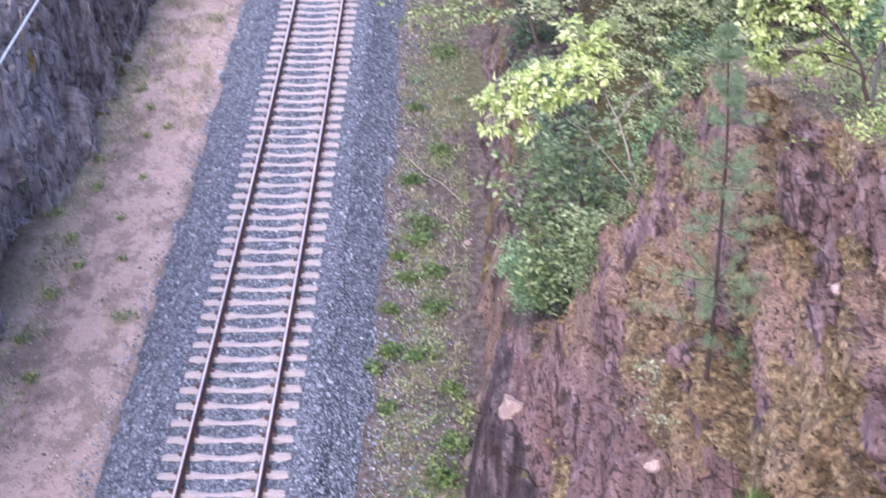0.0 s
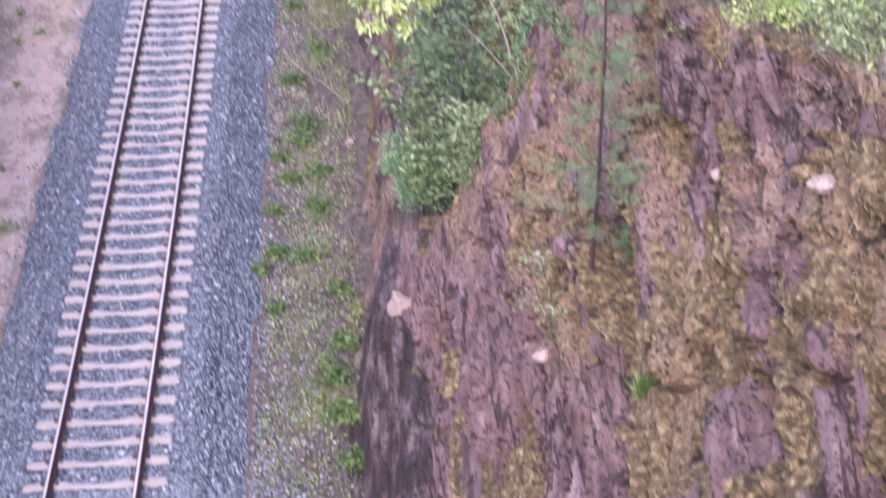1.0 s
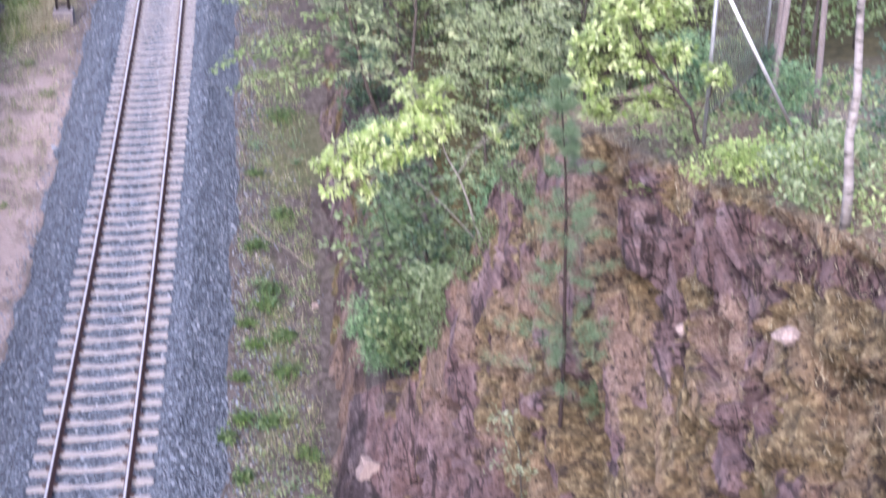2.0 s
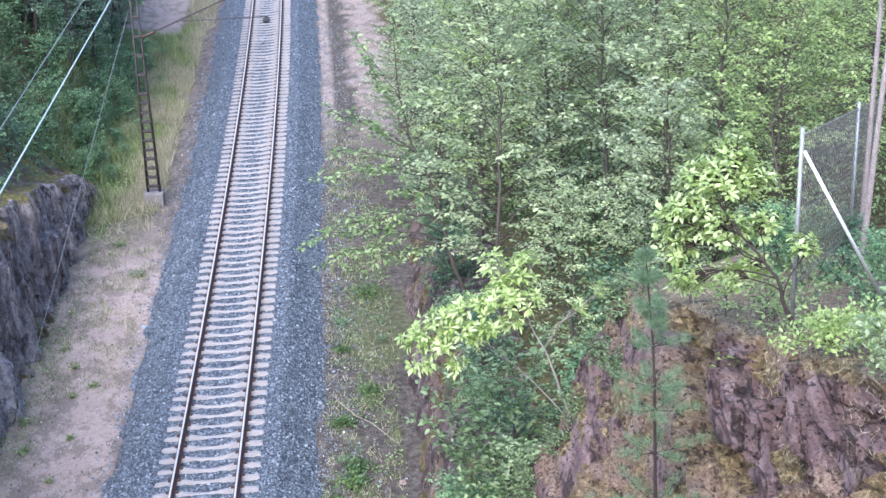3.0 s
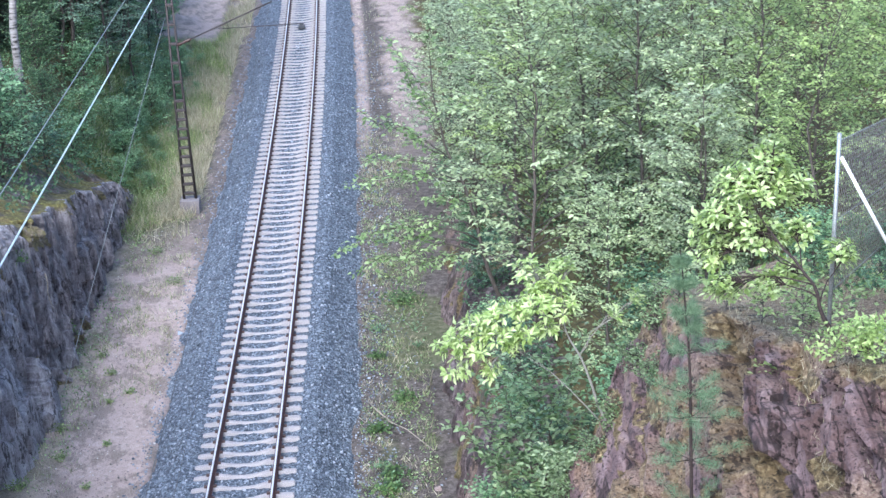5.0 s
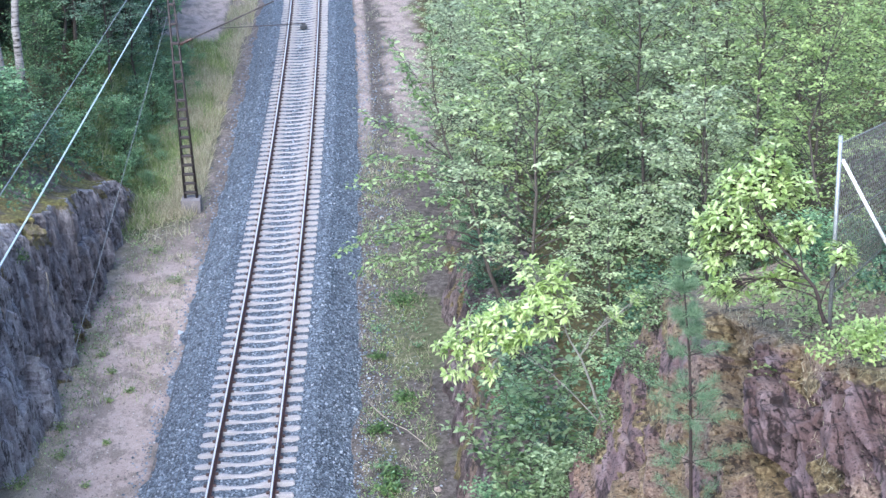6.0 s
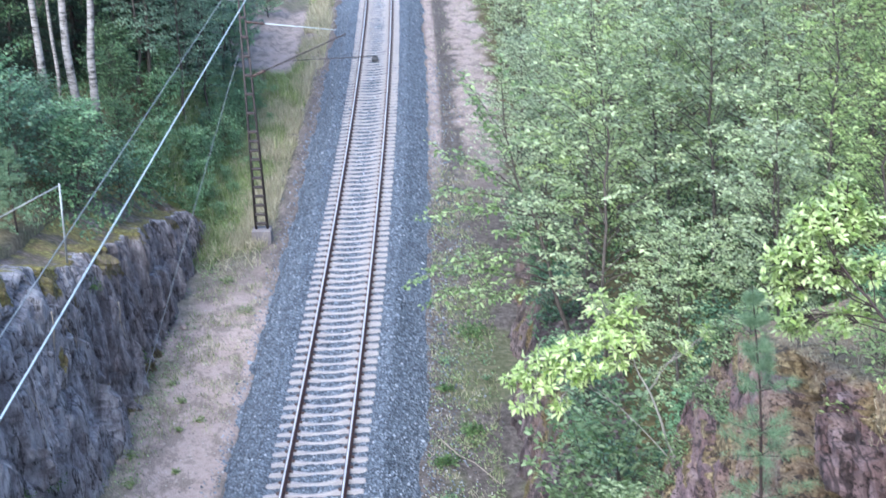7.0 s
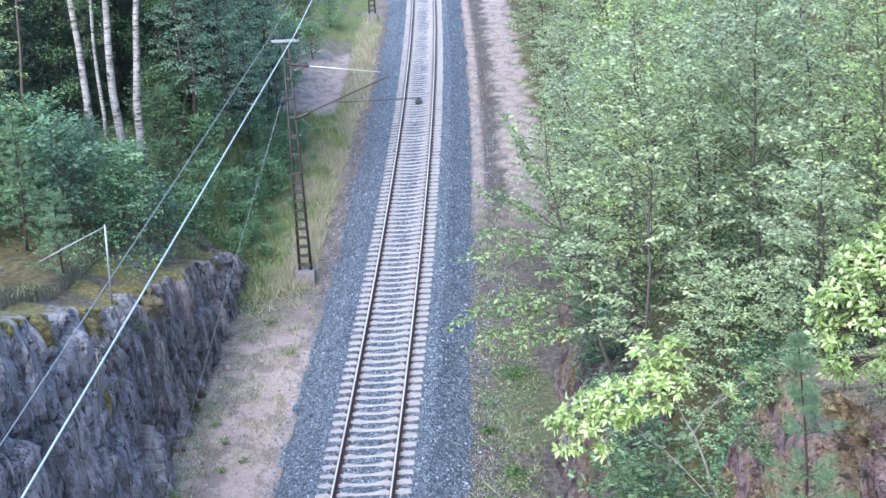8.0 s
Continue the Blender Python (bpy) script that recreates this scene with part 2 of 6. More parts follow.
M_leafwillow = leaf_mat("leaf_willow_olive", (0.30, 0.37, 0.15), (0.58, 0.67, 0.34), 0.45, 0.5)
M_leafmid = leaf_mat("leaf_fresh_green", (0.345, 0.445, 0.165), (0.655, 0.75, 0.37), 0.42, 0.52)
M_leafthicket = leaf_mat("leaf_thicket", (0.10, 0.19, 0.125), (0.29, 0.43, 0.285), 0.45, 0.45, 0.25)
M_leafthicketgreen = leaf_mat("leaf_thicket_green", (0.165, 0.30, 0.155), (0.41, 0.58, 0.33), 0.45, 0.47, 0.25)
M_leafedge = leaf_mat("leaf_blue_green", (0.20, 0.315, 0.215), (0.48, 0.62, 0.445), 0.42, 0.5, 0.25)
M_leafshrub = leaf_mat("leaf_shrub", (0.17, 0.25, 0.10), (0.48, 0.58, 0.32), 0.4, 0.46)
M_leafpale = leaf_mat("leaf_pale", (0.19, 0.26, 0.12), (0.50, 0.57, 0.36), 0.4, 0.35, 0.15)
M_leafdarkshaded = leaf_mat("leaf_dark_shaded_green", (0.07, 0.13, 0.065), (0.22, 0.33, 0.16), 0.42, 0.35)
M_needle = leaf_mat("needle_blue_green", (0.11, 0.185, 0.10), (0.30, 0.40, 0.235), 0.5, 0.3, 0.15)
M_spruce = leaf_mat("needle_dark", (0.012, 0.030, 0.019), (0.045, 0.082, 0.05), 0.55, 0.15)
M_grassblade = leaf_mat("grass_blade", (0.14, 0.20, 0.065), (0.44, 0.49, 0.23), 0.6, 0.3)
M_drygrass = leaf_mat("dry_grass_blade", (0.34, 0.295, 0.20), (0.68, 0.61, 0.46), 0.7, 0.3, 0.2)
M_weed = leaf_mat("weed_leaf", (0.08, 0.145, 0.045), (0.24, 0.34, 0.125), 0.5, 0.35)

# ---------------- plan of the ground ----------------
rng = np.random.default_rng(7)


def hash3(i, j, k, seed):
    n = (i * 374761393 + j * 668265263 + k * 1442695041 + seed * 1274126177) & 0xFFFFFFFF
    for mul in (0x45D9F3B, 0x2C1B3C6D, 0x297A2D39):
        n = ((n ^ (n >> 15)) * mul) & 0xFFFFFFFF
    n = (n ^ (n >> 16)) & 0xFFFFFFFF
    return n / 4294967295.0


def vnoise(x, y, z, seed=0):
    """Smooth lattice noise, 0 to 1."""
    i, j, k = (np.floor(v).astype(np.int64) for v in (x, y, z))
    u, v, w = x - i, y - j, z - k
    u, v, w = (q * q * (3 - 2 * q) for q in (u, v, w))
    out = 0
    for a in (0, 1):
        for b_ in (0, 1):
            for c in (0, 1):
                out = out + hash3(i + a, j + b_, k + c, seed) * (u if a else 1 - u) * (v if b_ else 1 - v) * (w if c else 1 - w)
    return out


def fbm(x, y, z, seed=0, octaves=4, turned=False):
    out, amp, total = 0, 1.0, 0
    if turned:
        x, y = 0.8 * x - 0.6 * y, 0.6 * x + 0.8 * y
    for o in range(octaves):
        out = out + amp * vnoise(x * 2 ** o, y * 2 ** o, z * 2 ** o, seed + o)
        total += amp
        amp *= 0.5
    return out / total


def cells(x, y, seed):
    """Irregular cells: two numbers for the cell a point is in, its offset from the cell's heart, and how near the joint is."""
    i, j = np.floor(x).astype(np.int64), np.floor(y).astype(np.int64)
    f1, f2 = np.full(x.shape, 9.0), np.full(x.shape, 9.0)
    one, two, ox, oy = (np.zeros(x.shape) for _ in range(4))
    for a in (-1, 0, 1):
        for b_ in (-1, 0, 1):
            u, v = i + a, j + b_
            dx = x - (u + 0.1 + 0.8 * hash3(u, v, 0 * u + 1, seed))
            dy = y - (v + 0.1 + 0.8 * hash3(u, v, 0 * u + 2, seed))
            d = np.sqrt(dx * dx + dy * dy)
            near = d < f1
            f2 = np.where(near, f1, np.minimum(f2, d))
            one, two = (np.where(near, hash3(u, v, 0 * u + k, seed), old) for k, old in ((3, one), (4, two)))
            ox, oy, f1 = np.where(near, dx, ox), np.where(near, dy, oy), np.where(near, d, f1)
    return one, two, ox, oy, f1, f2 - f1


def smooth(v, a, b_):
    q = np.clip((v - a) / (b_ - a), 0, 1)
    return q * q * (3 - 2 * q)


def track_x(y):
    return -2.42e-4 * (np.minimum(y, 300) - 60) ** 2


def track_z(y):
    return -0.29e-4 * (np.minimum(y, 160) - 60) ** 2


CANT = math.atan(0.0494)
LEFT_FOOT, RIGHT_FOOT = -5.75, 4.55


def left_top(y):
    return np.interp(y, [20, 29, 33, 38, 42, 47, 54, 60, 63], [10.6, 9.0, 7.8, 6.3, 4.9, 3.9, 2.3, 0.7, -0.6])


def left_back(y):
    return np.interp(y, [0, 29, 43, 60, 70, 80, 88, 110, 150], [11, 9.6, 5.4, 4.2, 3.2, 2.0, 0.1, 0.0, 0.6])


def right_foot(y):
    return np.interp(y, [0, 27, 31, 36, 42, 49, 60], [4.5, 4.55, 4.9, 5.15, 5.1, 5.4, 5.9])


def bench(y):
    return np.interp(y, [27, 31, 35, 42, 48, 55, 62, 160], [2.2, 2.6, 2.7, 2.0, 1.4, 0.5, -0.3, -0.4])


def terrace(y):
    return 9.2 + (26 - y) * 0.27


def height(x, y, inset=0.0):
    """Height of the land: the cutting, its banks and the woods on both sides."""
    x, y = np.broadcast_arrays(np.asarray(x, float), np.asarray(y, float))
    far = smooth(y, 110, 200)
    floor = np.where(x < 0, -0.75, -0.55) + track_z(y)
    xl = x - np.where(y > 63, track_x(y), 0)
    # left side
    back = left_back(y) + 0.05 * np.maximum(0, -x - 12)
    lip = np.maximum(left_top(y), -0.7)
    up = lip + (back - lip) * smooth(-xl, 6.0, 10.0)
    wall_l = smooth(-xl, 5.75 + 4.4 * inset * (y < 63), 6.3 + 4.4 * inset * (y < 63))
    left = floor + (up - floor) * wall_l
    # right side
    foot = right_foot(y) + inset
    bench_h = bench(y) + 0.30 * np.maximum(0, x - foot - 0.3)
    low = floor + (bench_h - floor) * smooth(x, foot - 0.05, foot + 0.45)
    edge = 26.2 - inset + np.maximum(0, x - 8.6) * 0.9
    cl = np.minimum(2.6 * (x - RIGHT_FOOT - 2.4 * inset) + 0.6 * smooth(x, RIGHT_FOOT + inset, RIGHT_FOOT + inset + 0.15) - 0.55,
                    terrace(y) + 0.12 * np.maximum(0, x - 9) - 0.4 * inset)
    cl = np.maximum(cl, floor)
    high = smooth(edge - y, -1.0, 0.6)
    right = np.maximum(low, low + (cl - low) * high)
    return np.where(x < 0, left, right)


# ---------------- builders ----------------
def mesh_of(name, verts, faces, material, smooth_faces=False):
    me = bpy.data.meshes.new(name)
    me.from_pydata(np.asarray(verts, float).tolist(), [], [list(f) for f in faces] if not isinstance(faces, np.ndarray) else faces.tolist())
    me.materials.append(material)
    if smooth_faces:
        me.polygons.foreach_set("use_smooth", [True] * len(me.polygons))
    return me


def thing(name, place, label, category, group="", kind=""):
    ob = new(name)
    ob.matrix_world = Matrix.Translation(place) if not isinstance(place, Matrix) else place
    return tagged(ob, label, category, group, kind)


def child(name, mesh, parent, label="", m=None):
    ob = new(name, mesh)
    ob.parent = parent
    if m is not None:
        ob.matrix_local = m
    return tagged(ob, label)


def boxes_mesh(name, boxes, material):
    """One mesh of bevelled bars: (x0, y0, z0, x1, y1, z1)."""
    bm = bmesh.new()
    for x0, y0, z0, x1, y1, z1 in boxes:
        r = bmesh.ops.create_cube(bm, size=1.0)
        bmesh.ops.scale(bm, vec=(x1 - x0, y1 - y0, z1 - z0), verts=r["verts"])
        bmesh.ops.translate(bm, vec=((x0 + x1) / 2, (y0 + y1) / 2, (z0 + z1) / 2), verts=r["verts"])
    bmesh.ops.bevel(bm, geom=list(bm.edges), offset=0.008, segments=1, affect="EDGES")
    me = bpy.data.meshes.new(name)
    bm.to_mesh(me)
    bm.free()
    me.materials.append(material)
    return me


def tube_data(points, radii, sides=6):
    """Vertices and faces of a tapered tube through the points."""
    pts = [Vector(p) for p in points]
    vs, fs = [], []
    for i, p in enumerate(pts):
        d = (pts[min(i + 1, len(pts) - 1)] - pts[max(i - 1, 0)]).normalized()
        ref = Vector((1, 0, 0)) if abs(d.x) < 0.8 else Vector((0, 1, 0))
        u = d.cross(ref).normalized()
        w = d.cross(u)
        for s in range(sides):
            a = 2 * math.pi * s / sides
            vs.append(p + (u * math.cos(a) + w * math.sin(a)) * radii[i])
    for i in range(len(pts) - 1):
        for s in range(sides):
            a, b_ = i * sides + s, i * sides + (s + 1) % sides
            fs.append((a, b_, b_ + sides, a + sides))
    fs.append(tuple(range(sides))[::-1])
    fs.append(tuple((len(pts) - 1) * sides + s for s in range(sides)))
    return vs, fs


def tubes_mesh(name, tubes, material, sides=6):
    vs, fs = [], []
    for pts, radii in tubes:
        v, f = tube_data(pts, radii, sides)
        o = len(vs)
        vs += [tuple(q) for q in v]
        fs += [tuple(o + i for i in q) for q in f]
    return mesh_of(name, vs, fs, material, True)


def unit(v):
    return v / np.maximum(np.linalg.norm(v, axis=-1, keepdims=True), 1e-9)


def leaves_mesh(name, centres, size, material, r, flat=0.9, aspect=0.55, vary=0.35):
    """One small folded leaf at each centre."""
    n = len(centres)
    up = unit(np.array([0, 0, flat]) + r.normal(0, 0.6, (n, 3)))
    d = unit(np.cross(up, r.normal(0, 1, (n, 3))))
    s = np.cross(up, d)
    L = (size * (1 + vary * r.uniform(-1, 1, n)))[:, None]
    v = np.stack([centres - d * L * 0.5, centres + s * L * aspect * 0.5 + up * L * 0.08, centres + d * L * 0.5 - up * L * 0.06,
                  centres - s * L * aspect * 0.5 + up * L * 0.08], 1).reshape(-1, 3)
    i = np.arange(n)[:, None] * 4
    f = np.concatenate([i + [0, 1, 2], i + [0, 2, 3]], 0)
    return mesh_of(name, v, f, material)


def blades_mesh(name, roots, length, width, material, r, lean=0.5, aims=None):
    """Thin pointed blades (grass, needles): one triangle each."""
    n = len(roots)
    d = unit(np.array([0, 0, 1.0]) + r.normal(0, lean, (n, 3))) if aims is None else unit(aims + r.normal(0, lean, (n, 3)))
    s = unit(np.cross(d, r.normal(0, 1, (n, 3))))
    L = (length * r.uniform(0.6, 1.3, n))[:, None]
    v = np.stack([roots - s * width / 2, roots + s * width / 2, roots + d * L], 1).reshape(-1, 3)
    return mesh_of(name, v, np.arange(3 * n).reshape(-1, 3), material)


def spray(blobs, count, r, leaf_gap=0.13, per=9):
    """Leaf centres in small sprays that fill ellipsoid blobs (x, y, z, radius), thicker towards the outside."""
    vol = np.array([b_[3] ** 2.2 for b_ in blobs])
    pick = r.choice(len(blobs), size=max(1, count // per), p=vol / vol.sum())
    b_ = np.array([q[:4] for q in blobs])[pick]
    d = unit(r.normal(0, 1, (len(pick), 3)))
    d[:, 2] *= 0.75
    c = b_[:, :3] + d * (b_[:, 3] * r.uniform(0.15, 1.12, len(pick)) ** 0.6)[:, None]
    c = np.repeat(c, per, 0)
    return c + r.normal(0, leaf_gap, c.shape) * np.array([1, 1, 0.6])


def bent(a, b_, r, wobble=0.08, n=6):
    a, b_ = np.array(a, float), np.array(b_, float)
    L = np.linalg.norm(b_ - a)
    return [tuple(a + (b_ - a) * q + (r.normal(0, wobble * L * 0.3, 3) if 0 < q < 1 else 0)) for q in np.linspace(0, 1, n)]


def ovate_mesh(name, base, along, up, length, material, aspect=0.5):
    """Ovate leaves, folded along the midrib and bent down at the tip: root, direction and upper side of each."""
    along = unit(along)
    side = unit(np.cross(up, along))
    up = np.cross(along, side)
    L = np.asarray(length)[:, None]
    w = L * aspect * 0.5
    v = np.stack([base, base + along * L * 0.34 + side * w + up * L * 0.05, base + along * L * 0.72 + side * w * 0.72 + up * L * 0.02, base + along * L - up * L * 0.12,
                  base + along * L * 0.72 - side * w * 0.72 + up * L * 0.02, base + along * L * 0.34 - side * w + up * L * 0.05], 1).reshape(-1, 3)
    i = np.arange(len(base))[:, None] * 6
    return mesh_of(name, v, np.concatenate([i + [0, 1, 2, 3], i + [0, 3, 4, 5]], 0), material)


def stem_of(trunk, radius, top, r, wobble=0.05):
    stem = []
    for i in range(len(trunk) - 1):
        stem += bent(trunk[i], trunk[i + 1], r, wobble, 4)[:-1]
    stem.append(tuple(trunk[-1]))
    return stem, [radius * (1 - (1 - top) * i / (len(stem) - 1)) for i in range(len(stem))]


def along_stem(stem, q):
    f = q * (len(stem) - 1)
    k = min(int(f), len(stem) - 2)
    return np.array(stem[k]) + (np.array(stem[k + 1]) - np.array(stem[k])) * (f - k)


def arched(a, b_, r, rise, n=7):
    """A limb that rises out of the stem and bends over towards its end."""
    a, b_ = np.array(a, float), np.array(b_, float)
    L = np.linalg.norm(b_ - a)
    return np.array([a + (b_ - a) * q + np.array([0, 0, rise * L * 4 * q * (1 - q)]) + (r.normal(0, 0.025 * L, 3) if 0 < q < 1 else 0) for q in np.linspace(0, 1, n)])


def twigs_on(limb, r, twig, gap, leaf, start=0.25):
    """Flat sprays: twigs to both sides of a limb with leaves along them. Gives twig tubes, leaf roots, directions and upper sides."""
    seg = np.linalg.norm(np.diff(limb, axis=0), axis=1)
    cum = np.concatenate([[0], np.cumsum(seg)])
    tubes, roots, ways, ups = [], [], [], []
    sign = 1
    for s in np.append(np.arange(start * cum[-1], cum[-1], gap), cum[-1]):
        p = np.array([np.interp(s, cum, limb[:, k]) for k in range(3)])
        k = min(max(np.searchsorted(cum, s) - 1, 0), len(seg) - 1)
        t = unit(limb[k + 1] - limb[k])
        side = unit(np.cross(t, (0, 0, 1.0)) + 1e-6)
        sign = -sign
        last = s == cum[-1]
        d = t if last else unit(0.75 * t + sign * side * r.uniform(0.5, 1.1) + np.array([0, 0, r.normal(0.0, 0.22)]))
        L = twig * r.uniform(0.5, 1.2) * (1.1 - 0.45 * s / cum[-1])
        m = max(4, int(L / (leaf * 0.36)))
        q = np.linspace(0.1, 1, m)[:, None]
        pts = p + d * L * q + np.array([0, 0, -0.16 * L]) * q ** 2
        across = unit(np.cross(d, (0, 0, 1.0)) + 1e-6)
        alt = np.where(np.arange(m) % 2, 1, -1)[:, None]
        roots.append(pts + r.normal(0, 0.03, pts.shape))
        ways.append(0.6 * d + alt * across * 0.8 + np.array([0, 0, -0.2]) + r.normal(0, 0.3, pts.shape))
        ups.append(np.array([0, 0, 1.0]) + r.normal(0, 0.38, pts.shape))
        tubes.append(([tuple(p), tuple(pts[m // 2]), tuple(pts[-1])], [0.007, 0.005, 0.003]))
    return tubes, np.concatenate(roots), np.concatenate(ways), np.concatenate(ups)


def sprig_tree(name, base, label, category, trunk, radius, limbs, material, leaf, bark, seed, group="", twig=0.5, gap=0.16, aspect=0.55, top=0.2, start=0.25):
    """A tree of arching limbs that carry flat leafy sprays. limbs: height along the trunk (0 to 1), end, rise. Relative to its base."""
    r = np.random.default_rng(seed)
    ob = thing(name, base, label, category, group)
    stem, rad = stem_of(trunk, radius, top, r)
    child("trunk", tubes_mesh("trunk", [(stem, rad)], bark, 8), ob)
    work, parts = [], []
    for q, end, rise in limbs:
        limb = arched(along_stem(stem, q), end, r, rise)
        r0 = max(0.008, radius * (1 - (1 - top) * q) * 0.5)
        tubes, *leaves = twigs_on(limb, r, twig, gap, leaf, start)
        whole = [([tuple(p) for p in limb], [r0 * (1 - 0.75 * f) for f in np.linspace(0, 1, len(limb))])] + tubes
        parts.append(leaves)
        if group:
            work += whole
        else:
            child("branch", tubes_mesh("branch", whole, bark, 4), ob)
    if group:
        tagged(child("branchwork", tubes_mesh("branchwork", work, bark, 3), ob), kind="stuff")
    roots, ways, ups = (np.concatenate([q[k] for q in parts]) for k in range(3))
    child("crown", ovate_mesh("crown", roots, ways, ups, leaf * r.uniform(0.65, 1.25, len(roots)), material, aspect), ob)
    return ob


def from_stem(stem, q):
    return along_stem(stem, q) if isinstance(q, float) else np.array(q, float)


def whorl_tree(name, base, label, category, trunk, radius, boughs, material, leaf, bark, seed, clumps=9, petals=7, aspect=0.42, top=0.3, swell=1.0):
    """A young tree whose large leaves stand in whorls at the twig ends. boughs: height along the trunk or the fork they grow from, then each clump (x, y, z, radius)."""
    r = np.random.default_rng(seed)
    ob = thing(name, base, label, category)
    stem, rad = stem_of(trunk, radius, top, r)
    child("trunk", tubes_mesh("trunk", [(stem, rad)], bark, 8), ob)
    roots, ways, ups = [], [], []
    for q, (bx, by, bz, br) in boughs:
        br = br * swell
        c = np.array((bx, by, bz))
        limb = arched(from_stem(stem, q), c, r, 0.06, 6)
        r0 = max(0.007, radius * 0.5 * (1 - 0.6 * q)) if isinstance(q, float) else 0.008
        tubes = [([tuple(p) for p in limb], [r0 * (1 - 0.7 * f) for f in np.linspace(0, 1, 6)])]
        for _ in range(max(2, int(clumps * (br / 0.35) ** 2))):
            e = c + unit(r.normal(0, 1, 3)) * np.array([1, 1, 0.7]) * br * r.uniform(0.35, 1.0)
            a = limb[r.integers(3, 6)]
            tubes.append(([tuple(a), tuple((a + e) / 2 + np.array([0, 0, 0.04])), tuple(e)], [0.007, 0.005, 0.004]))
            tip = unit(e - a + np.array([0, 0, 0.15]))
            n = int(petals + r.integers(-2, 3))
            spin = r.uniform(0, 6.28) + np.arange(n) * 2.4
            u = unit(np.cross(tip, (0.3, 0.2, 1.0)))
            w = np.cross(tip, u)
            d = np.cos(spin)[:, None] * u + np.sin(spin)[:, None] * w + tip * r.uniform(0.1, 0.9, (n, 1)) + np.array([0, 0, -0.15])
            roots.append(e + d * 0.02 - tip * r.uniform(0, 0.08, (n, 1)))
            ways.append(d)
            ups.append(tip + np.array([0, 0, 0.9]) + r.normal(0, 0.2, (n, 3)))
        child("branch", tubes_mesh("branch", tubes, bark, 5), ob)
    roots, ways, ups = (np.concatenate(q) for q in (roots, ways, ups))
    child("crown", ovate_mesh("crown", roots, ways, ups, leaf * r.uniform(0.6, 1.2, len(roots)), material, aspect), ob)
    return ob


def whole_limbs(trunk, width, start, n, r, lift=0.35):
    """Limbs all round a stem, longest a third of the way up the crown."""
    out = []
    stem = [tuple(p) for p in trunk]
    for i in range(n):
        q = start + (0.985 - start) * (i + r.uniform(-0.4, 0.4)) / (n - 1)
        q = min(max(q, start), 0.985)
        t = (q - start) / (1 - start)
        L = width * (0.25 + 0.75 * math.sin(math.pi * min(1, 0.22 + 0.78 * t)) ** 0.8) * r.uniform(0.6, 1.15)
        a = i * 2.4 + r.normal(0, 0.4)
        out.append((q, tuple(along_stem(stem, q) + np.array([math.cos(a), math.sin(a), lift + 0.6 * t]) * L), 0.07))
    return out


def leafy_tree(name, base, label, category, trunk, radius, blobs, leaf, leaf_count, leaf_size, bark, seed,
               group="", gap=0.13, flat=0.9, aspect=0.55, top=0.25):
    """A tree or shrub: a tapered trunk, a limb into each clump, and leaves in sprays. Everything is relative to its base."""
    r = np.random.default_rng(seed)
    ob = thing(name, base, label, category, group)
    stem, rad = stem_of(trunk, radius, top, r)
    child("trunk", tubes_mesh("trunk", [(stem, rad)], bark, 8), ob)
    limbs = []
    for bx, by, bz, br, *_ in blobs:
        k = min(range(len(stem)), key=lambda i: (Vector(stem[i]) - Vector((bx, by, bz - br * 1.1))).length)
        pts = bent(stem[k], (bx, by, bz), r, 0.16, 5)
        r0 = min(rad[k] * 0.6, radius * 0.5)
        limbs.append((pts, [r0 * (1 - 0.75 * q) for q in np.linspace(0, 1, 5)]))
        for _ in range(3):
            e = np.array((bx, by, bz)) + r.normal(0, 0.5, 3) * br
            limbs.append((bent(pts[3], e, r, 0.2, 4), [r0 * 0.35, r0 * 0.28, r0 * 0.2, r0 * 0.1]))
    if group == "":
        for i in range(0, len(limbs), 4):
            child("branch", tubes_mesh("branch", limbs[i:i + 4], bark, 5), ob)
    else:
        tagged(child("branchwork", tubes_mesh("branchwork", limbs, bark, 3), ob), kind="stuff")
    child("crown", leaves_mesh("crown", spray(blobs, leaf_count, r, gap), leaf_size, leaf, r, flat, aspect), ob)
    return ob


def crown_blobs(h, width, start, n, r, lean=(0, 0)):
    """Clumps of an uneven, roughly egg-shaped crown."""
    out = []
    for i in range(n):
        q = r.uniform(0, 1)
        z = h * (start + (1 - start) * q)
        w = width * math.sin(math.pi * (0.18 + 0.78 * q)) ** 0.8
        a, d = r.uniform(0, 6.28), math.sqrt(r.uniform(0.05, 1)) * w
        out.append((math.cos(a) * d + lean[0] * q, math.sin(a) * d + lean[1] * q, z, r.uniform(0.35, 0.75) * (0.5 + 0.25 * width)))
    return out


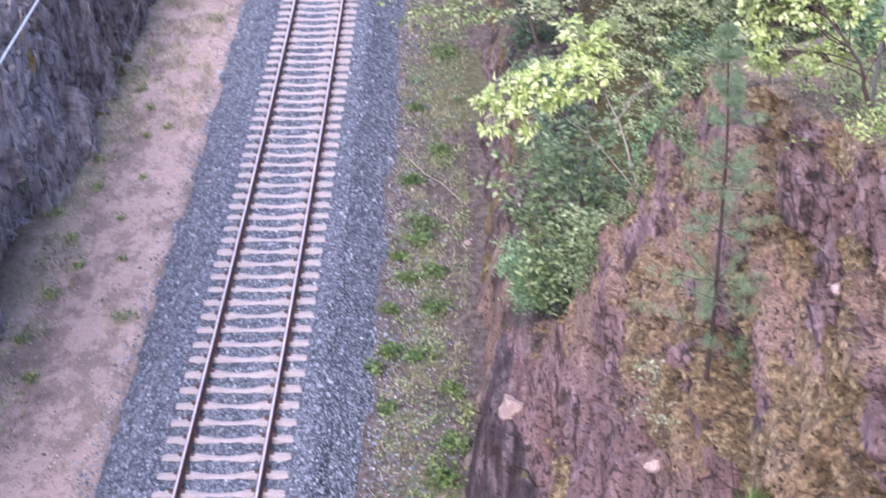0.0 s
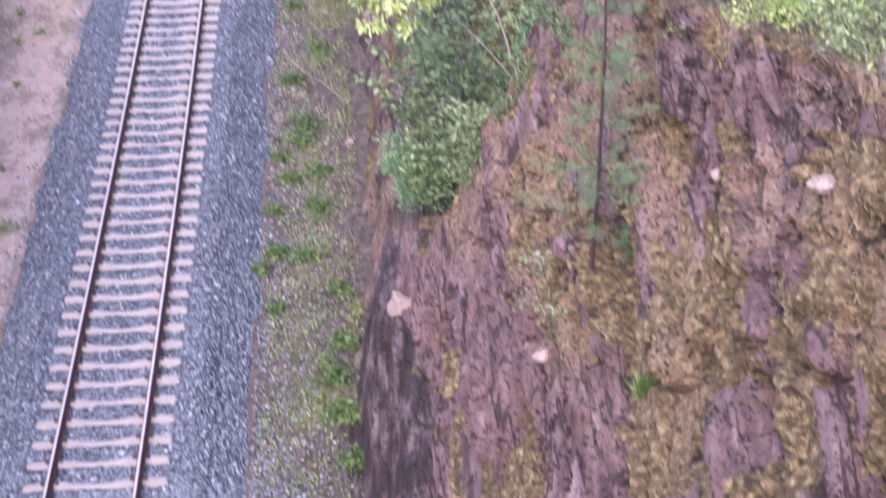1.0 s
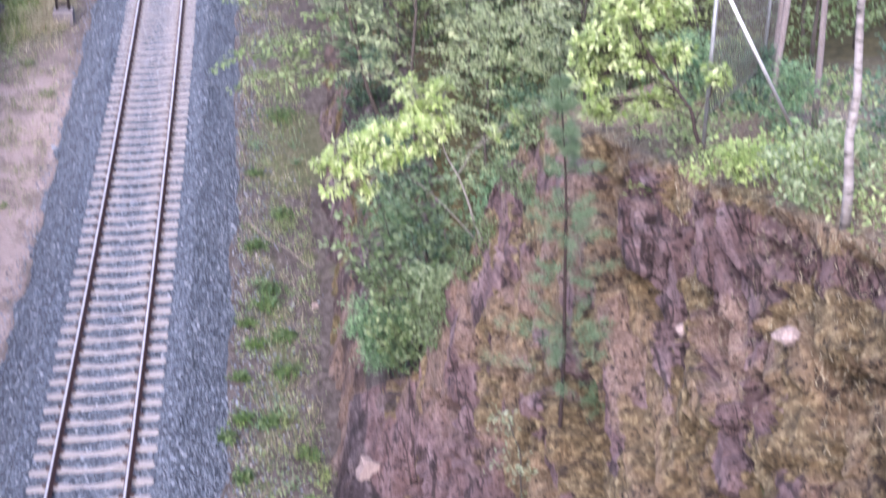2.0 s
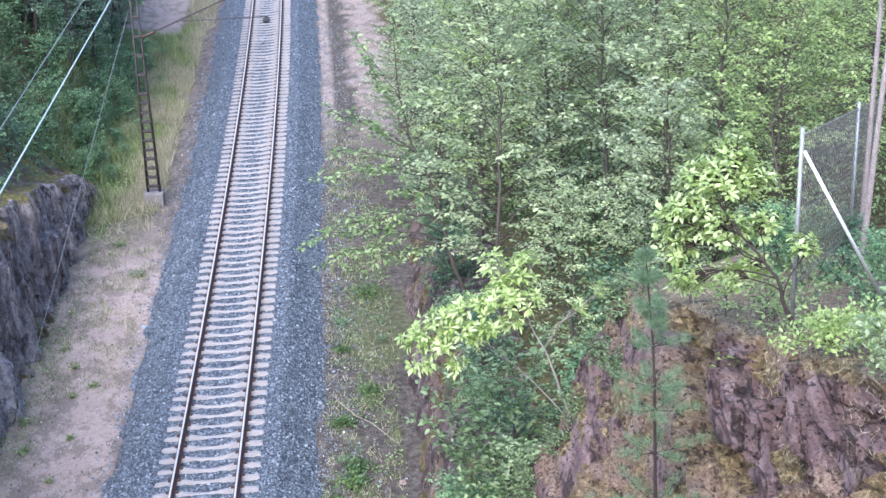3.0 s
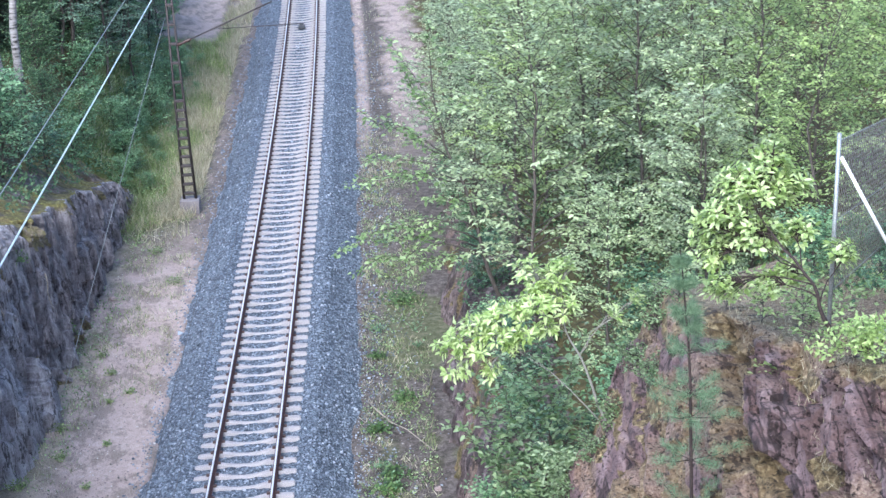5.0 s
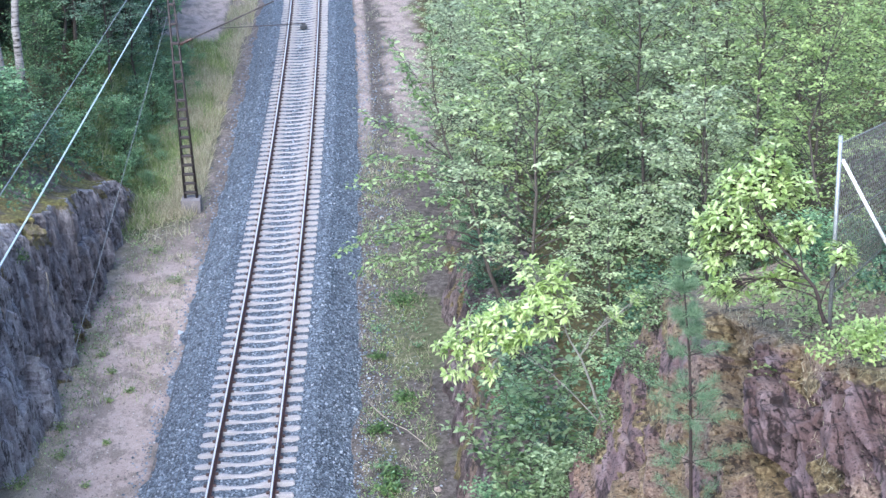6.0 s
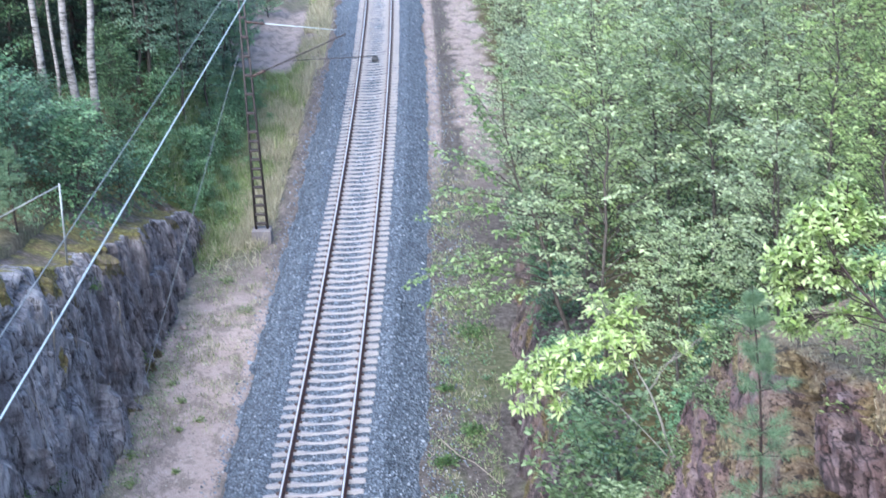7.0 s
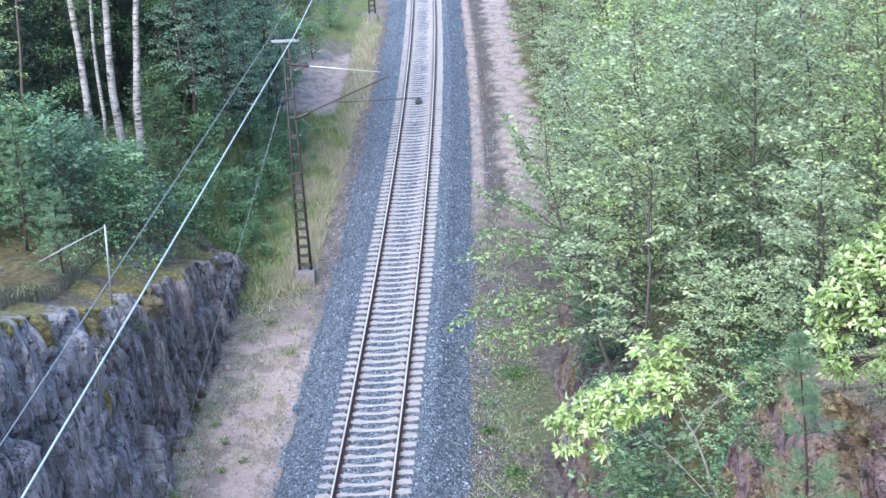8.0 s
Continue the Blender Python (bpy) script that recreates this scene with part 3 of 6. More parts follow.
def conifer(name, base, label, h, width, start, needle, bark, seed, whorls=14, tufts=9, per=16, blade=(0.13, 0.014), droop=-0.15,
            radius=0.09, group="", trunk=None, taper=0.8):
    r = np.random.default_rng(seed)
    ob = thing(name, base, label, "conifer", group)
    trunk = trunk or [(0, 0, 0), (r.normal(0, 0.02) * h, r.normal(0, 0.02) * h, h * 0.5), (0, 0, h)]
    stem = [tuple(np.array([np.interp(q, np.linspace(0, 1, len(trunk)), [p[k] for p in trunk]) for k in range(3)])) for q in np.linspace(0, 1, 12)]
    child("trunk", tubes_mesh("trunk", [(stem, [radius * (1 - 0.85 * q) for q in np.linspace(0, 1, 12)])], bark, 8), ob)
    limbs, roots, aims = [], [], []
    for i in range(whorls):
        q = start + (1 - start) * (i + r.uniform(-0.3, 0.3)) / whorls
        p = np.array([np.interp(q, np.linspace(0, 1, 12), [s[k] for s in stem]) for k in range(3)])
        L0 = width * max(0.06, 1.05 - (q - start) / (1 - start)) ** taper
        for a in np.arange(r.integers(4, 7)) * 1.15 + r.uniform(0, 6.28):
            L = L0 * r.uniform(0.55, 1.1)
            d = np.array([math.cos(a), math.sin(a), droop + 0.5 * (q - start)])
            e = p + d * L
            e[2] += 0.12 * L
            pts = [tuple(p), tuple(p + d * L * 0.5), tuple(e)]
            limbs.append((pts, [radius * 0.22, radius * 0.15, radius * 0.05]))
            for s in np.linspace(0.35, 1.0, tufts):
                c = p + (e - p) * s + r.normal(0, 0.06 * L0, 3) * np.array([1, 1, 0.4])
                roots.append(np.repeat(c[None], per, 0) + r.normal(0, 0.025, (per, 3)))
                aims.append(np.repeat((d * 0.6 + np.array([0, 0, 0.25]))[None], per, 0))
    tagged(child("branchwork", tubes_mesh("branchwork", limbs, bark, 4), ob), kind="stuff")
    child("needles", blades_mesh("needles", np.concatenate(roots), blade[0], blade[1], needle, r, 0.75, np.concatenate(aims)), ob)
    return ob


# ---------------- ground ----------------
def grid_mesh(name, xs, ys, zf, material, cover=None, rounded=True):
    X, Y = np.meshgrid(xs, ys, indexing="ij")
    P = zf(X, Y)
    n, m = X.shape
    a = (np.arange(n - 1)[:, None] * m + np.arange(m - 1)[None]).ravel()
    f = np.stack([a, a + m, a + m + 1, a + 1], 1)
    me = mesh_of(name, P.reshape(-1, 3), f, material, rounded)
    if cover is not None:
        at = me.color_attributes.new("cover", "FLOAT_COLOR", "POINT")
        c = np.concatenate([cover(X, Y).reshape(-1, 3), np.ones((n * m, 1))], 1)
        at.data.foreach_set("color", c.ravel())
    return me


def ground_z(X, Y):
    z = height(X, Y, 0.45)
    z = z + (fbm(X * 0.9, Y * 0.9, X * 0, 3, 4) - 0.5) * (0.12 + 0.35 * smooth(np.abs(X), 6.5, 9))
    z = z - 0.5 * smooth(X, 5, 6) * (1 - smooth(X, 10.3, 10.8)) * (1 - smooth(Y, 25.5, 27))
    rel = X - track_x(Y)
    z = np.where(np.abs(rel) < 2.6, np.minimum(z, -0.75 + track_z(Y)), z)
    return np.stack([X, Y, z], -1)


def lot(rel, y):
    """The bare gravel yard beside the far part of the track."""
    w = 0.6 * np.sin(y * 0.7) + 0.4 * np.sin(rel * 2.1)
    return smooth(-rel, 4.3, 4.9) * (1 - smooth(-rel + w, 9.0, 10.0)) * smooth(y + w, 88, 90.5) * (1 - smooth(y + w, 106, 109))


def ground_cover(X, Y):
    rel = X - track_x(Y)
    n = fbm(X * 0.7, Y * 0.5, X * 0, 11, 5, True)
    n2 = fbm(X * 1.6, Y * 1.6, X * 0, 15, 3, True)
    sand = smooth(-rel, 2.3, 2.9) * (1 - smooth(-rel, 6.0, 6.8)) * (1 - 0.75 * smooth(Y, 52, 60))
    sand = sand * smooth(n2 + 0.5 * (n - 0.5) + 0.26 * smooth(-rel, 5.2, 3.6), 0.28, 0.48)
    sand = np.maximum(sand, 0.55 * smooth(-rel, 2.3, 2.9) * (1 - smooth(-rel, 6.2, 7.0)) * (1 - smooth(Y, 52, 60)))
    rag = rel + 1.6 * (n2 - 0.5)
    sand = np.maximum(sand, 0.85 * np.maximum(smooth(rag, 4.0, 4.5), 1 - smooth(np.abs(rel - 3.05), 0.15, 0.4)) * smooth(Y, 62, 75) * (1 - smooth(rag, 6.0, 6.8)))
    grass = smooth(-rel, 4.7, 5.6) * smooth(n, 0.40, 0.55) * 0.3
    grass = np.maximum(grass, smooth(-rel, 3.0, 4.5) * smooth(Y, 55, 64) * (1 - 0.9 * smooth(Y, 84, 90) * (1 - smooth(Y, 108, 114)) * smooth(9.0 + rel, 0, 1)) * smooth(n, 0.2, 0.45))
    grass = np.maximum(grass, smooth(rel, 3.2, 3.9) * (1 - smooth(Y, 45, 62)) * smooth(n, 0.44, 0.6) * 0.5)
    grass = grass * (1 - 0.92 * lot(rel, Y))
    sand = np.maximum(sand, 0.9 * lot(rel, Y))
    sand = np.maximum(sand, 0.5 * smooth(-rel, 2.8, 3.3) * (1 - smooth(-rel, 4.2, 5.2)) * smooth(n2, 0.35, 0.5))
    wood = np.maximum((1 - lot(rel, Y)) * smooth(-rel, 7.5, 9.5) * np.where((Y > 86) & (Y < 112), 0.0, 1.0), smooth(rag, 5.8, 6.6))
    ledge = (1 - smooth(Y, 25, 29)) * smooth(X, 7.0, 8.0)
    sand, grass, wood = np.maximum(sand, 0.8 * ledge), np.maximum(grass, 0.35 * ledge * smooth(n, 0.42, 0.55)), wood * (1 - 0.9 * ledge)
    return np.stack([sand, grass, wood], -1)


gx = np.concatenate([[-1500, -600, -250, -120, -80, -60, -45, -35, -28], np.arange(-23, -8, 0.5), np.arange(-8, 14, 0.16), np.arange(14, 24, 0.6),
                     [27, 32, 40, 50, 65, 90, 140, 260, 600, 1500]])
gy = np.concatenate([[-1200, -400, -150, -60, -25, -8], np.arange(0, 24, 0.8), np.arange(24, 66, 0.22), np.arange(66, 132, 0.55),
                     np.arange(132, 180, 3), [190, 220, 270, 350, 500, 800, 1500]])
ground = new("ground", grid_mesh("ground", gx, gy, ground_z, M_ground, ground_cover))
tagged(ground, "sandy and grassy ground of a railway cutting", "ground", kind="structure")

# ---------------- rock faces ----------------
def cliff_joints(X, Y):
    """Slabs parted by steep joints: coordinates across and along the joints, and the cells between them."""
    bed = X - 0.17 * (Y - 20) + 0.30 * (fbm(X * 1.1, Y * 0.8, X * 0, 19, 4) - 0.5)
    run = Y + 3.95 * bed + 1.4 * (fbm(X * 1.3, Y * 0.5, X * 0, 20, 4) - 0.5)
    return bed, run, cells(bed * 1.9, run * 0.36, 401)


def mossy_side(X, Y):
    wig = 0.5 * (fbm(X * 2, Y * 1.2, X * 0, 49, 3) - 0.5)
    return smooth(X + wig - (5.9 + (26.7 - Y) * 0.122), -0.15, 0.3)


def cliff_pts(X, Y):
    z = height(X, Y, 0.0)
    steep = smooth(z, 0.0, 0.8)
    top = smooth(z - terrace(Y), -0.15, -0.01)
    bed, run, (one, two, ox, oy, heart, joint) = cliff_joints(X, Y)
    s_one, s_two, sx, sy, _, s_joint = cells(bed * 5.6 + 0.3 * (one - 0.5), run * 1.15, 411)
    right = mossy_side(X, Y)
    ms = cliff_cover(X, Y)
    moss = ms[..., 0]
    big = fbm(bed * 0.8, Y * 0.3, X * 0, 21, 3) - 0.5
    slab = (0.3 + 0.4 * right) * (one - 0.5) + (0.4 * ox * (two - 0.5) + 0.5 * oy * (one - 0.62)) * (0.4 + 0.6 * right) - 0.30 * smooth(0.12 - joint, 0, 0.09)
    broken = smooth(two, 0.25, 0.5) * (0.34 * (s_one - 0.5) + 0.25 * sx * (s_two - 0.5) - 0.22 * smooth(0.15 - s_joint, 0, 0.1))
    flute = np.abs(fbm(bed * 4.5, run * 0.16, X * 0, 39, 3) - 0.5) * 2 - 0.3
    fine = fbm(bed * 11, run * 1.5, X * 0, 27, 3) - 0.5
    pits = smooth(fbm(bed * 6, run * 1.1, X * 0, 37, 3), 0.60, 0.66)
    d = 0.7 * big + slab + broken * (0.4 + 0.6 * right) + (0.5 - 0.36 * right) * flute + 0.13 * fine - 0.34 * pits + 0.08
    hummock = 1 - cells(bed * 4.4, run * 1.25, 421)[4] ** 2
    lump = 1 - cells(bed * 9.0, run * 2.8, 423)[4] ** 2
    tuft = fbm(X * 15, Y * 8, z * 5, 43, 3) - 0.5
    d = d * (1 - 0.25 * moss) + moss * (0.19 * hummock + 0.09 * lump - 0.18 + 0.13 * tuft)
    d = d * steep * (1 - 0.88 * top) * (1 - 0.7 * smooth(Y + 0.6 * (X - 5.5), 23.6, 25.6))
    return np.stack([X - 0.9 * d, Y - 0.25 * d, z + 0.40 * d + 0.03 * top], -1)


def cliff_cover(X, Y):
    z = height(X, Y, 0.0)
    right = mossy_side(X, Y)
    bed, run, (one, two, ox, oy, heart, joint) = cliff_joints(X, Y)
    n = 0.5 * fbm(bed * 1.7, run * 0.5, X * 0, 51, 4) + 0.5 * fbm(bed * 5.0, run * 1.2, X * 0, 53, 4) - 0.5
    brow = smooth(terrace(Y) - z, 0.2, 0.5) * (1 - smooth(terrace(Y) - z, 2.0, 3.2)) * (1 - smooth(Y, 22, 24))
    moss = smooth(0.225 * right - 0.04 * brow - 0.15 + 1.9 * n + 0.62 * (0.5 - one) - 0.6 * smooth(5.7 - X, 0.0, 0.4) + 0.10 * smooth(joint, 0.2, 0.05), 0.0, 0.09)
    moss = np.maximum(moss, 0.9 * smooth(z - terrace(Y), -0.25, 0.05))
    lit = smooth(0.5 * fbm(bed * 1.8, run * 0.45, X * 0, 61, 4) + 0.5 * fbm(bed * 6, run * 1.4, X * 0, 63, 3) + 0.05 * right + 0.04 * smooth(Y, 19, 24), 0.55, 0.60) * right * 0.62
    lit = np.maximum(lit, 0.95 * smooth(z - terrace(Y), -0.25, 0.0) * smooth(fbm(X * 2.2, Y * 0.9, X * 0, 67, 4, True), 0.36, 0.48))
    # Dark rock near the foot, with the lower face's shade put into the tone.
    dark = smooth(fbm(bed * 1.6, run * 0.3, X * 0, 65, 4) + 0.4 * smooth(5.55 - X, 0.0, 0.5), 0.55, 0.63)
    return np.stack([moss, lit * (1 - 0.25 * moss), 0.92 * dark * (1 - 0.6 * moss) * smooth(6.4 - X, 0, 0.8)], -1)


def cliff_z(x, y):
    """Height of the broken rock under a point."""
    q = cliff_pts(*np.meshgrid(np.arange(x - 0.7, x + 0.9, 0.03), np.arange(y - 0.4, y + 0.4, 0.04), indexing="ij")).reshape(-1, 3)
    return float(q[np.argmin((q[:, 0] - x) ** 2 + (q[:, 1] - y) ** 2), 2])


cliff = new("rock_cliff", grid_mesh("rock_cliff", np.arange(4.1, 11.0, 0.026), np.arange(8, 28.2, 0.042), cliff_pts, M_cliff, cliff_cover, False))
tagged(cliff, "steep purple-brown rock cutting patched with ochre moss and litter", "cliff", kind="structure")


def low_wall_pts(U, Y):
    """U runs up the face: 0 at the foot, 1 at the lip, on to the bank behind."""
    x0 = right_foot(Y)
    top = bench(Y) + 0.25
    z = -0.9 + (top + 0.9) * np.minimum(U, 1)
    x = x0 - 0.05 + np.interp(Y, [25, 32, 36, 50], [1.1, 1.05, 0.95, 0.8]) * np.minimum(U, 1) + np.maximum(0, U - 1) * 3.0
    z = np.where(U > 1, top + (U - 1) * 0.75 + 0.5 * (fbm(Y * 1.6, U * 5, Y * 0, 79, 4) - 0.5), z)
    lean = Y + 0.1 * z
    d = 0.55 * (fbm(lean * 0.9, z * 0.5, Y * 0, 71, 4) - 0.5) + 0.5 * (np.floor(fbm(lean * 1.0, z * 0.3, Y * 0, 75, 2) * 6) / 6 - 0.5) - 0.5 * np.abs(fbm(lean * 3, z * 0.7, Y * 0, 77, 4) - 0.5) + 0.2 * (fbm(lean * 7, z * 3, Y * 0, 78, 3) - 0.5)
    return np.stack([x - d, Y, z + 0.2 * d * (U > 0.8)], -1)


def low_wall_cover(U, Y):
    n = fbm(Y * 0.9, U * 2, Y * 0, 81, 4)
    return np.stack([np.maximum(smooth(n, 0.56, 0.66) * 0.7, 0.75 * smooth(U, 0.95, 1.1) * smooth(n, 0.4, 0.5)), smooth(n, 0.45, 0.35) * 0.35, 0.8 * smooth(fbm(Y * 0.6, U, Y * 0, 82, 3) + 0.15 * smooth(Y, 34, 30), 0.45, 0.55)], -1)


low_wall = new("rock_bench", grid_mesh("rock_bench", np.concatenate([np.linspace(0, 1, 34), np.linspace(1.04, 1.6, 14)]), np.arange(25.5, 60, 0.07), low_wall_pts, M_bench, low_wall_cover, False))
tagged(low_wall, "low reddish rock face under the trees beside the track", "rock wall", kind="structure")


def left_wall_pts(U, Y):
    top = np.maximum(left_top(Y), -0.6) + 0.30 * (fbm(Y * 0.5, U * 0, Y * 0, 95, 4) - 0.5)
    z = -1.0 + (top + 1.0) * np.minimum(U, 1)
    x = LEFT_FOOT - 0.33 + 0.18 * smooth(Y, 42, 48) - np.interp(Y, [30, 40, 48], [1.35, 1.05, 0.5]) * np.minimum(U, 1) - np.maximum(0, U - 1) * 4.0
    back = left_back(Y)
    q = smooth(np.maximum(0, U - 1) * 4.0, 0.0, 4.0)
    z = np.where(U > 1, top + (np.maximum(back, top) - top) * q * 0.9 + 0.06 + 0.16 * (fbm(Y * 1.1, U * 4, Y * 0, 96, 4) - 0.5) * np.minimum(1, (U - 1) * 8), z)
    near = 1 - smooth(Y + 0.3 * z, 42.5, 45.5)
    lean = Y - 0.10 * z + 0.5 * (fbm(Y * 0.7, z * 0.5, Y * 0, 84, 3) - 0.5)
    one, two, ox, oy, heart, joint = cells(lean * 0.42, z * 0.2, 431)
    tip = lean + 0.35 * z
    c1, c2, cx, cy, _, c_joint = cells(lean * 2.1, z * 0.24, 433)
    b1, b2, bx, by, _, b_joint = cells(tip * 1.25, z * 0.62 + 0.3 * lean, 435)
    f1, f2, fx, fy, _, f_joint = cells(tip * 4.2, z * 1.5 + lean, 437)
    slab = 0.75 * (one - 0.5) + 0.7 * ox * (two - 0.5) + 0.6 * oy * (one - 0.6) - 0.25 * smooth(0.07 - joint, 0, 0.06)
    cols = 0.46 * (c1 - 0.5) + 0.30 * cx * (c2 - 0.5) - 0.24 * smooth(0.12 - c_joint, 0, 0.1)
    broken = 0.26 * (b1 - 0.5) + 0.35 * bx * (b2 - 0.5) + 0.25 * by * (b1 - 0.5) - 0.07 * smooth(0.08 - b_joint, 0, 0.07) + 0.11 * (f1 - 0.5) + 0.12 * fx * (f2 - 0.5)
    swell = fbm(lean * 0.5, z * 0.4, Y * 0, 89, 4) - 0.5
    d = slab * (0.45 + 0.55 * near) + cols * (1.0 - 0.95 * near) + broken * (0.6 + 0.4 * near) + 0.4 * swell
    d = d + 0.12 * (fbm(lean * 5, z * 2.2, Y * 0, 98, 4) - 0.5) - 0.22 * smooth(fbm(lean * 1.4, z * 1.1, Y * 0, 99, 3), 0.66, 0.72)
    d = d - 0.55 * smooth(1.6 - z - 0.8 * fbm(Y * 0.6, z * 0, Y * 0, 94, 3), 0.0, 0.5) * smooth(Y, 31, 34) * (1 - smooth(Y, 37, 40))
    d = d - 0.12 * smooth(U, 0.9, 1.0)
    d = d * np.where(U > 1, np.maximum(0, 1 - (U - 1) * 3), 1)
    return np.stack([x + d, Y, z], -1)


def left_wall_cover(U, Y):
    n = fbm(Y * 0.8, U * 3, Y * 0, 91, 4)
    m = np.maximum(smooth(U, 0.995, 1.03) * smooth(n + 0.26 * smooth(Y, 38, 44), 0.50, 0.60), smooth(n + 0.22 * smooth(U, 0.75, 1.0), 0.68, 0.76) * 0.6)
    return np.stack([m, smooth(U, 1.02, 1.1) * (1 - smooth(n, 0.3, 0.45)) * 0.5, np.maximum(0.7 * smooth(U, 1.02, 1.1) * (1 - smooth(n, 0.42, 0.52)), 0.5 * (1 - smooth(U, 0.98, 1.0)) * smooth(Y + 12 * (n - 0.5), 41, 46))], -1)


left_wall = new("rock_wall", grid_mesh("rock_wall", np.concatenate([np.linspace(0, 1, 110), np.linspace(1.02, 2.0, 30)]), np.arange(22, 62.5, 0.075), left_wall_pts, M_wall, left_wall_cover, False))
tagged(left_wall, "dark grey upright rock wall with cracks and mossy lip", "rock wall", kind="structure")

# ---------------- track ----------------
T0, T1, STEP = 14.0, 175.0, 0.61
PHASE = 26.035


def track_pose(y):
    return Matrix.Translation((track_x(y), y, track_z(y))) @ Matrix.Rotation(2 * 2.42e-4 * (y - 60), 4, "Z") @ Matrix.Rotation(-CANT, 4, "Y")


def ballast_bed():
    prof_x = np.concatenate([np.linspace(-2.85, -1.6, 16), np.linspace(-1.5, 1.5, 24), np.linspace(1.6, 2.9, 16)])
    ys = np.arange(T0, T1, 0.2)

    def pts(X, Y):
        z = np.where(np.abs(X) < 1.75, -0.105 + 0.05 * smooth(np.abs(X), 1.2, 1.45), -0.065 - (np.abs(X) - 1.75) * 0.62)
        z = z + (vnoise(X * 9, Y * 9, X * 0, 5) - 0.5) * 0.05 + (fbm(X * 1.2, Y * 1.2, X * 0, 6, 2) - 0.5) * 0.05
        edge = 1 + 0.20 * (fbm(Y * 0.6, X * 0 + np.sign(X) * 3, X * 0, 8, 4) - 0.5) * (np.abs(X) > 2)
        return np.stack([track_x(Y) + X * edge, Y, track_z(Y) + z + X * 0.0494 * 0.8], -1)
    return grid_mesh("ballast", prof_x, ys, pts, M_ballast), pts


ballast_mesh, ballast_pts = ballast_bed()
ballast = new("ballast", ballast_mesh)
tagged(ballast, "blue-grey crushed stone ballast bed under the track", "ballast", kind="structure")


def chips(name, n, xs, zs_fn, size, material, y0, y1, power, seed, clear=False):
    """Loose angular stones, scattered thicker nearby."""
    r = np.random.default_rng(seed)
    Y = y0 + (y1 - y0) * r.uniform(0, 1, n) ** power
    X = xs(r, n, Y)
    if clear:
        ph = (Y - PHASE) / STEP
        on = (np.abs(X) < 1.36) & (np.abs(ph - np.round(ph)) < 0.21)
        X, Y = X[~on], Y[~on]
        n = len(X)
    c = zs_fn(X, Y)
    base = np.array([[1, 0, 0], [-1, 0, 0], [0, 1, 0], [0, -1, 0], [0, 0, 1], [0, 0, -1]], float)
    s = size * r.lognormal(0, 0.35, n)
    v = base[None] * r.uniform(0.55, 1.1, (n, 6, 1)) * s[:, None, None]
    q = unit(r.normal(0, 1, (n, 4)))
    w, x, y, z = q.T
    R = np.stack([1 - 2 * (y * y + z * z), 2 * (x * y - w * z), 2 * (x * z + w * y), 2 * (x * y + w * z), 1 - 2 * (x * x + z * z), 2 * (y * z - w * x),
                  2 * (x * z - w * y), 2 * (y * z + w * x), 1 - 2 * (x * x + y * y)], 1).reshape(n, 3, 3)
    v = np.einsum("nij,nkj->nki", R, v) + c[:, None]
    f = np.array([[0, 2, 4], [2, 1, 4], [1, 3, 4], [3, 0, 4], [2, 0, 5], [1, 2, 5], [3, 1, 5], [0, 3, 5]])
    F = (np.arange(n)[:, None, None] * 6 + f[None]).reshape(-1, 3)
    return mesh_of(name, v.reshape(-1, 3), F, material)


stones = new("ballast_stones", chips("ballast_stones", 52000, lambda r, n, Y: r.uniform(-2.85, 2.85, n), ballast_pts, 0.034, M_stone, 23, 135, 2.1, 3, True))
tagged(stones, "loose angular blue-grey ballast stones", "stones", kind="stuff")
peb = new("pebbles", chips("pebbles", 8000, lambda r, n, Y: np.where(r.uniform(0, 1, n) < 0.55, r.uniform(-5.6, -2.7, n), r.uniform(2.7, 4.6, n)) + track_x(Y),
                           lambda X, Y: ground_z(X, Y), 0.022, M_pebble, 24, 75, 1.4, 4))
tagged(new("spilled_stones", chips("spilled_stones", 7000, lambda r, n, Y: np.where(r.uniform(0, 1, n) < 0.25, -2.7 - np.abs(r.normal(0, 0.2, n)), 2.75 + np.abs(r.normal(0, 0.8, n))) + track_x(Y),
                                   lambda X, Y: ground_z(X, Y), 0.033, M_stone, 23, 90, 1.7, 5)), "ballast stones spilled over the edge of the bed", "stones", kind="stuff")
tagged(peb, "small pebbles scattered on sand and verge", "stones", kind="stuff")


def sleeper_mesh():
    xs = [-1.3, -1.27, -1.0, -0.8, -0.6, -0.3, 0, 0.3, 0.6, 0.8, 1.0, 1.27, 1.3]
    zt = [-0.06, -0.03, -0.012, 0.0, 0.0, -0.055, -0.078, -0.055, 0.0, 0.0, -0.012, -0.03, -0.06]
    vs, fs = [], []
    for x, z in zip(xs, zt):
        w = 0.060 if abs(x) > 0.5 else 0.046
        vs += [(x, -0.105, -0.22), (x, -w - 0.012, z - 0.02), (x, -w, z), (x, w, z), (x, w + 0.012, z - 0.02), (x, 0.105, -0.22)]
    for i in range(len(xs) - 1):
        for k in range(5):
            a = i * 6 + k
            fs.append((a, a + 6, a + 7, a + 1))
    fs += [tuple(range(6)), tuple(range(len(vs) - 1, len(vs) - 7, -1))]
    return mesh_of("sleeper", vs, fs, M_concrete)


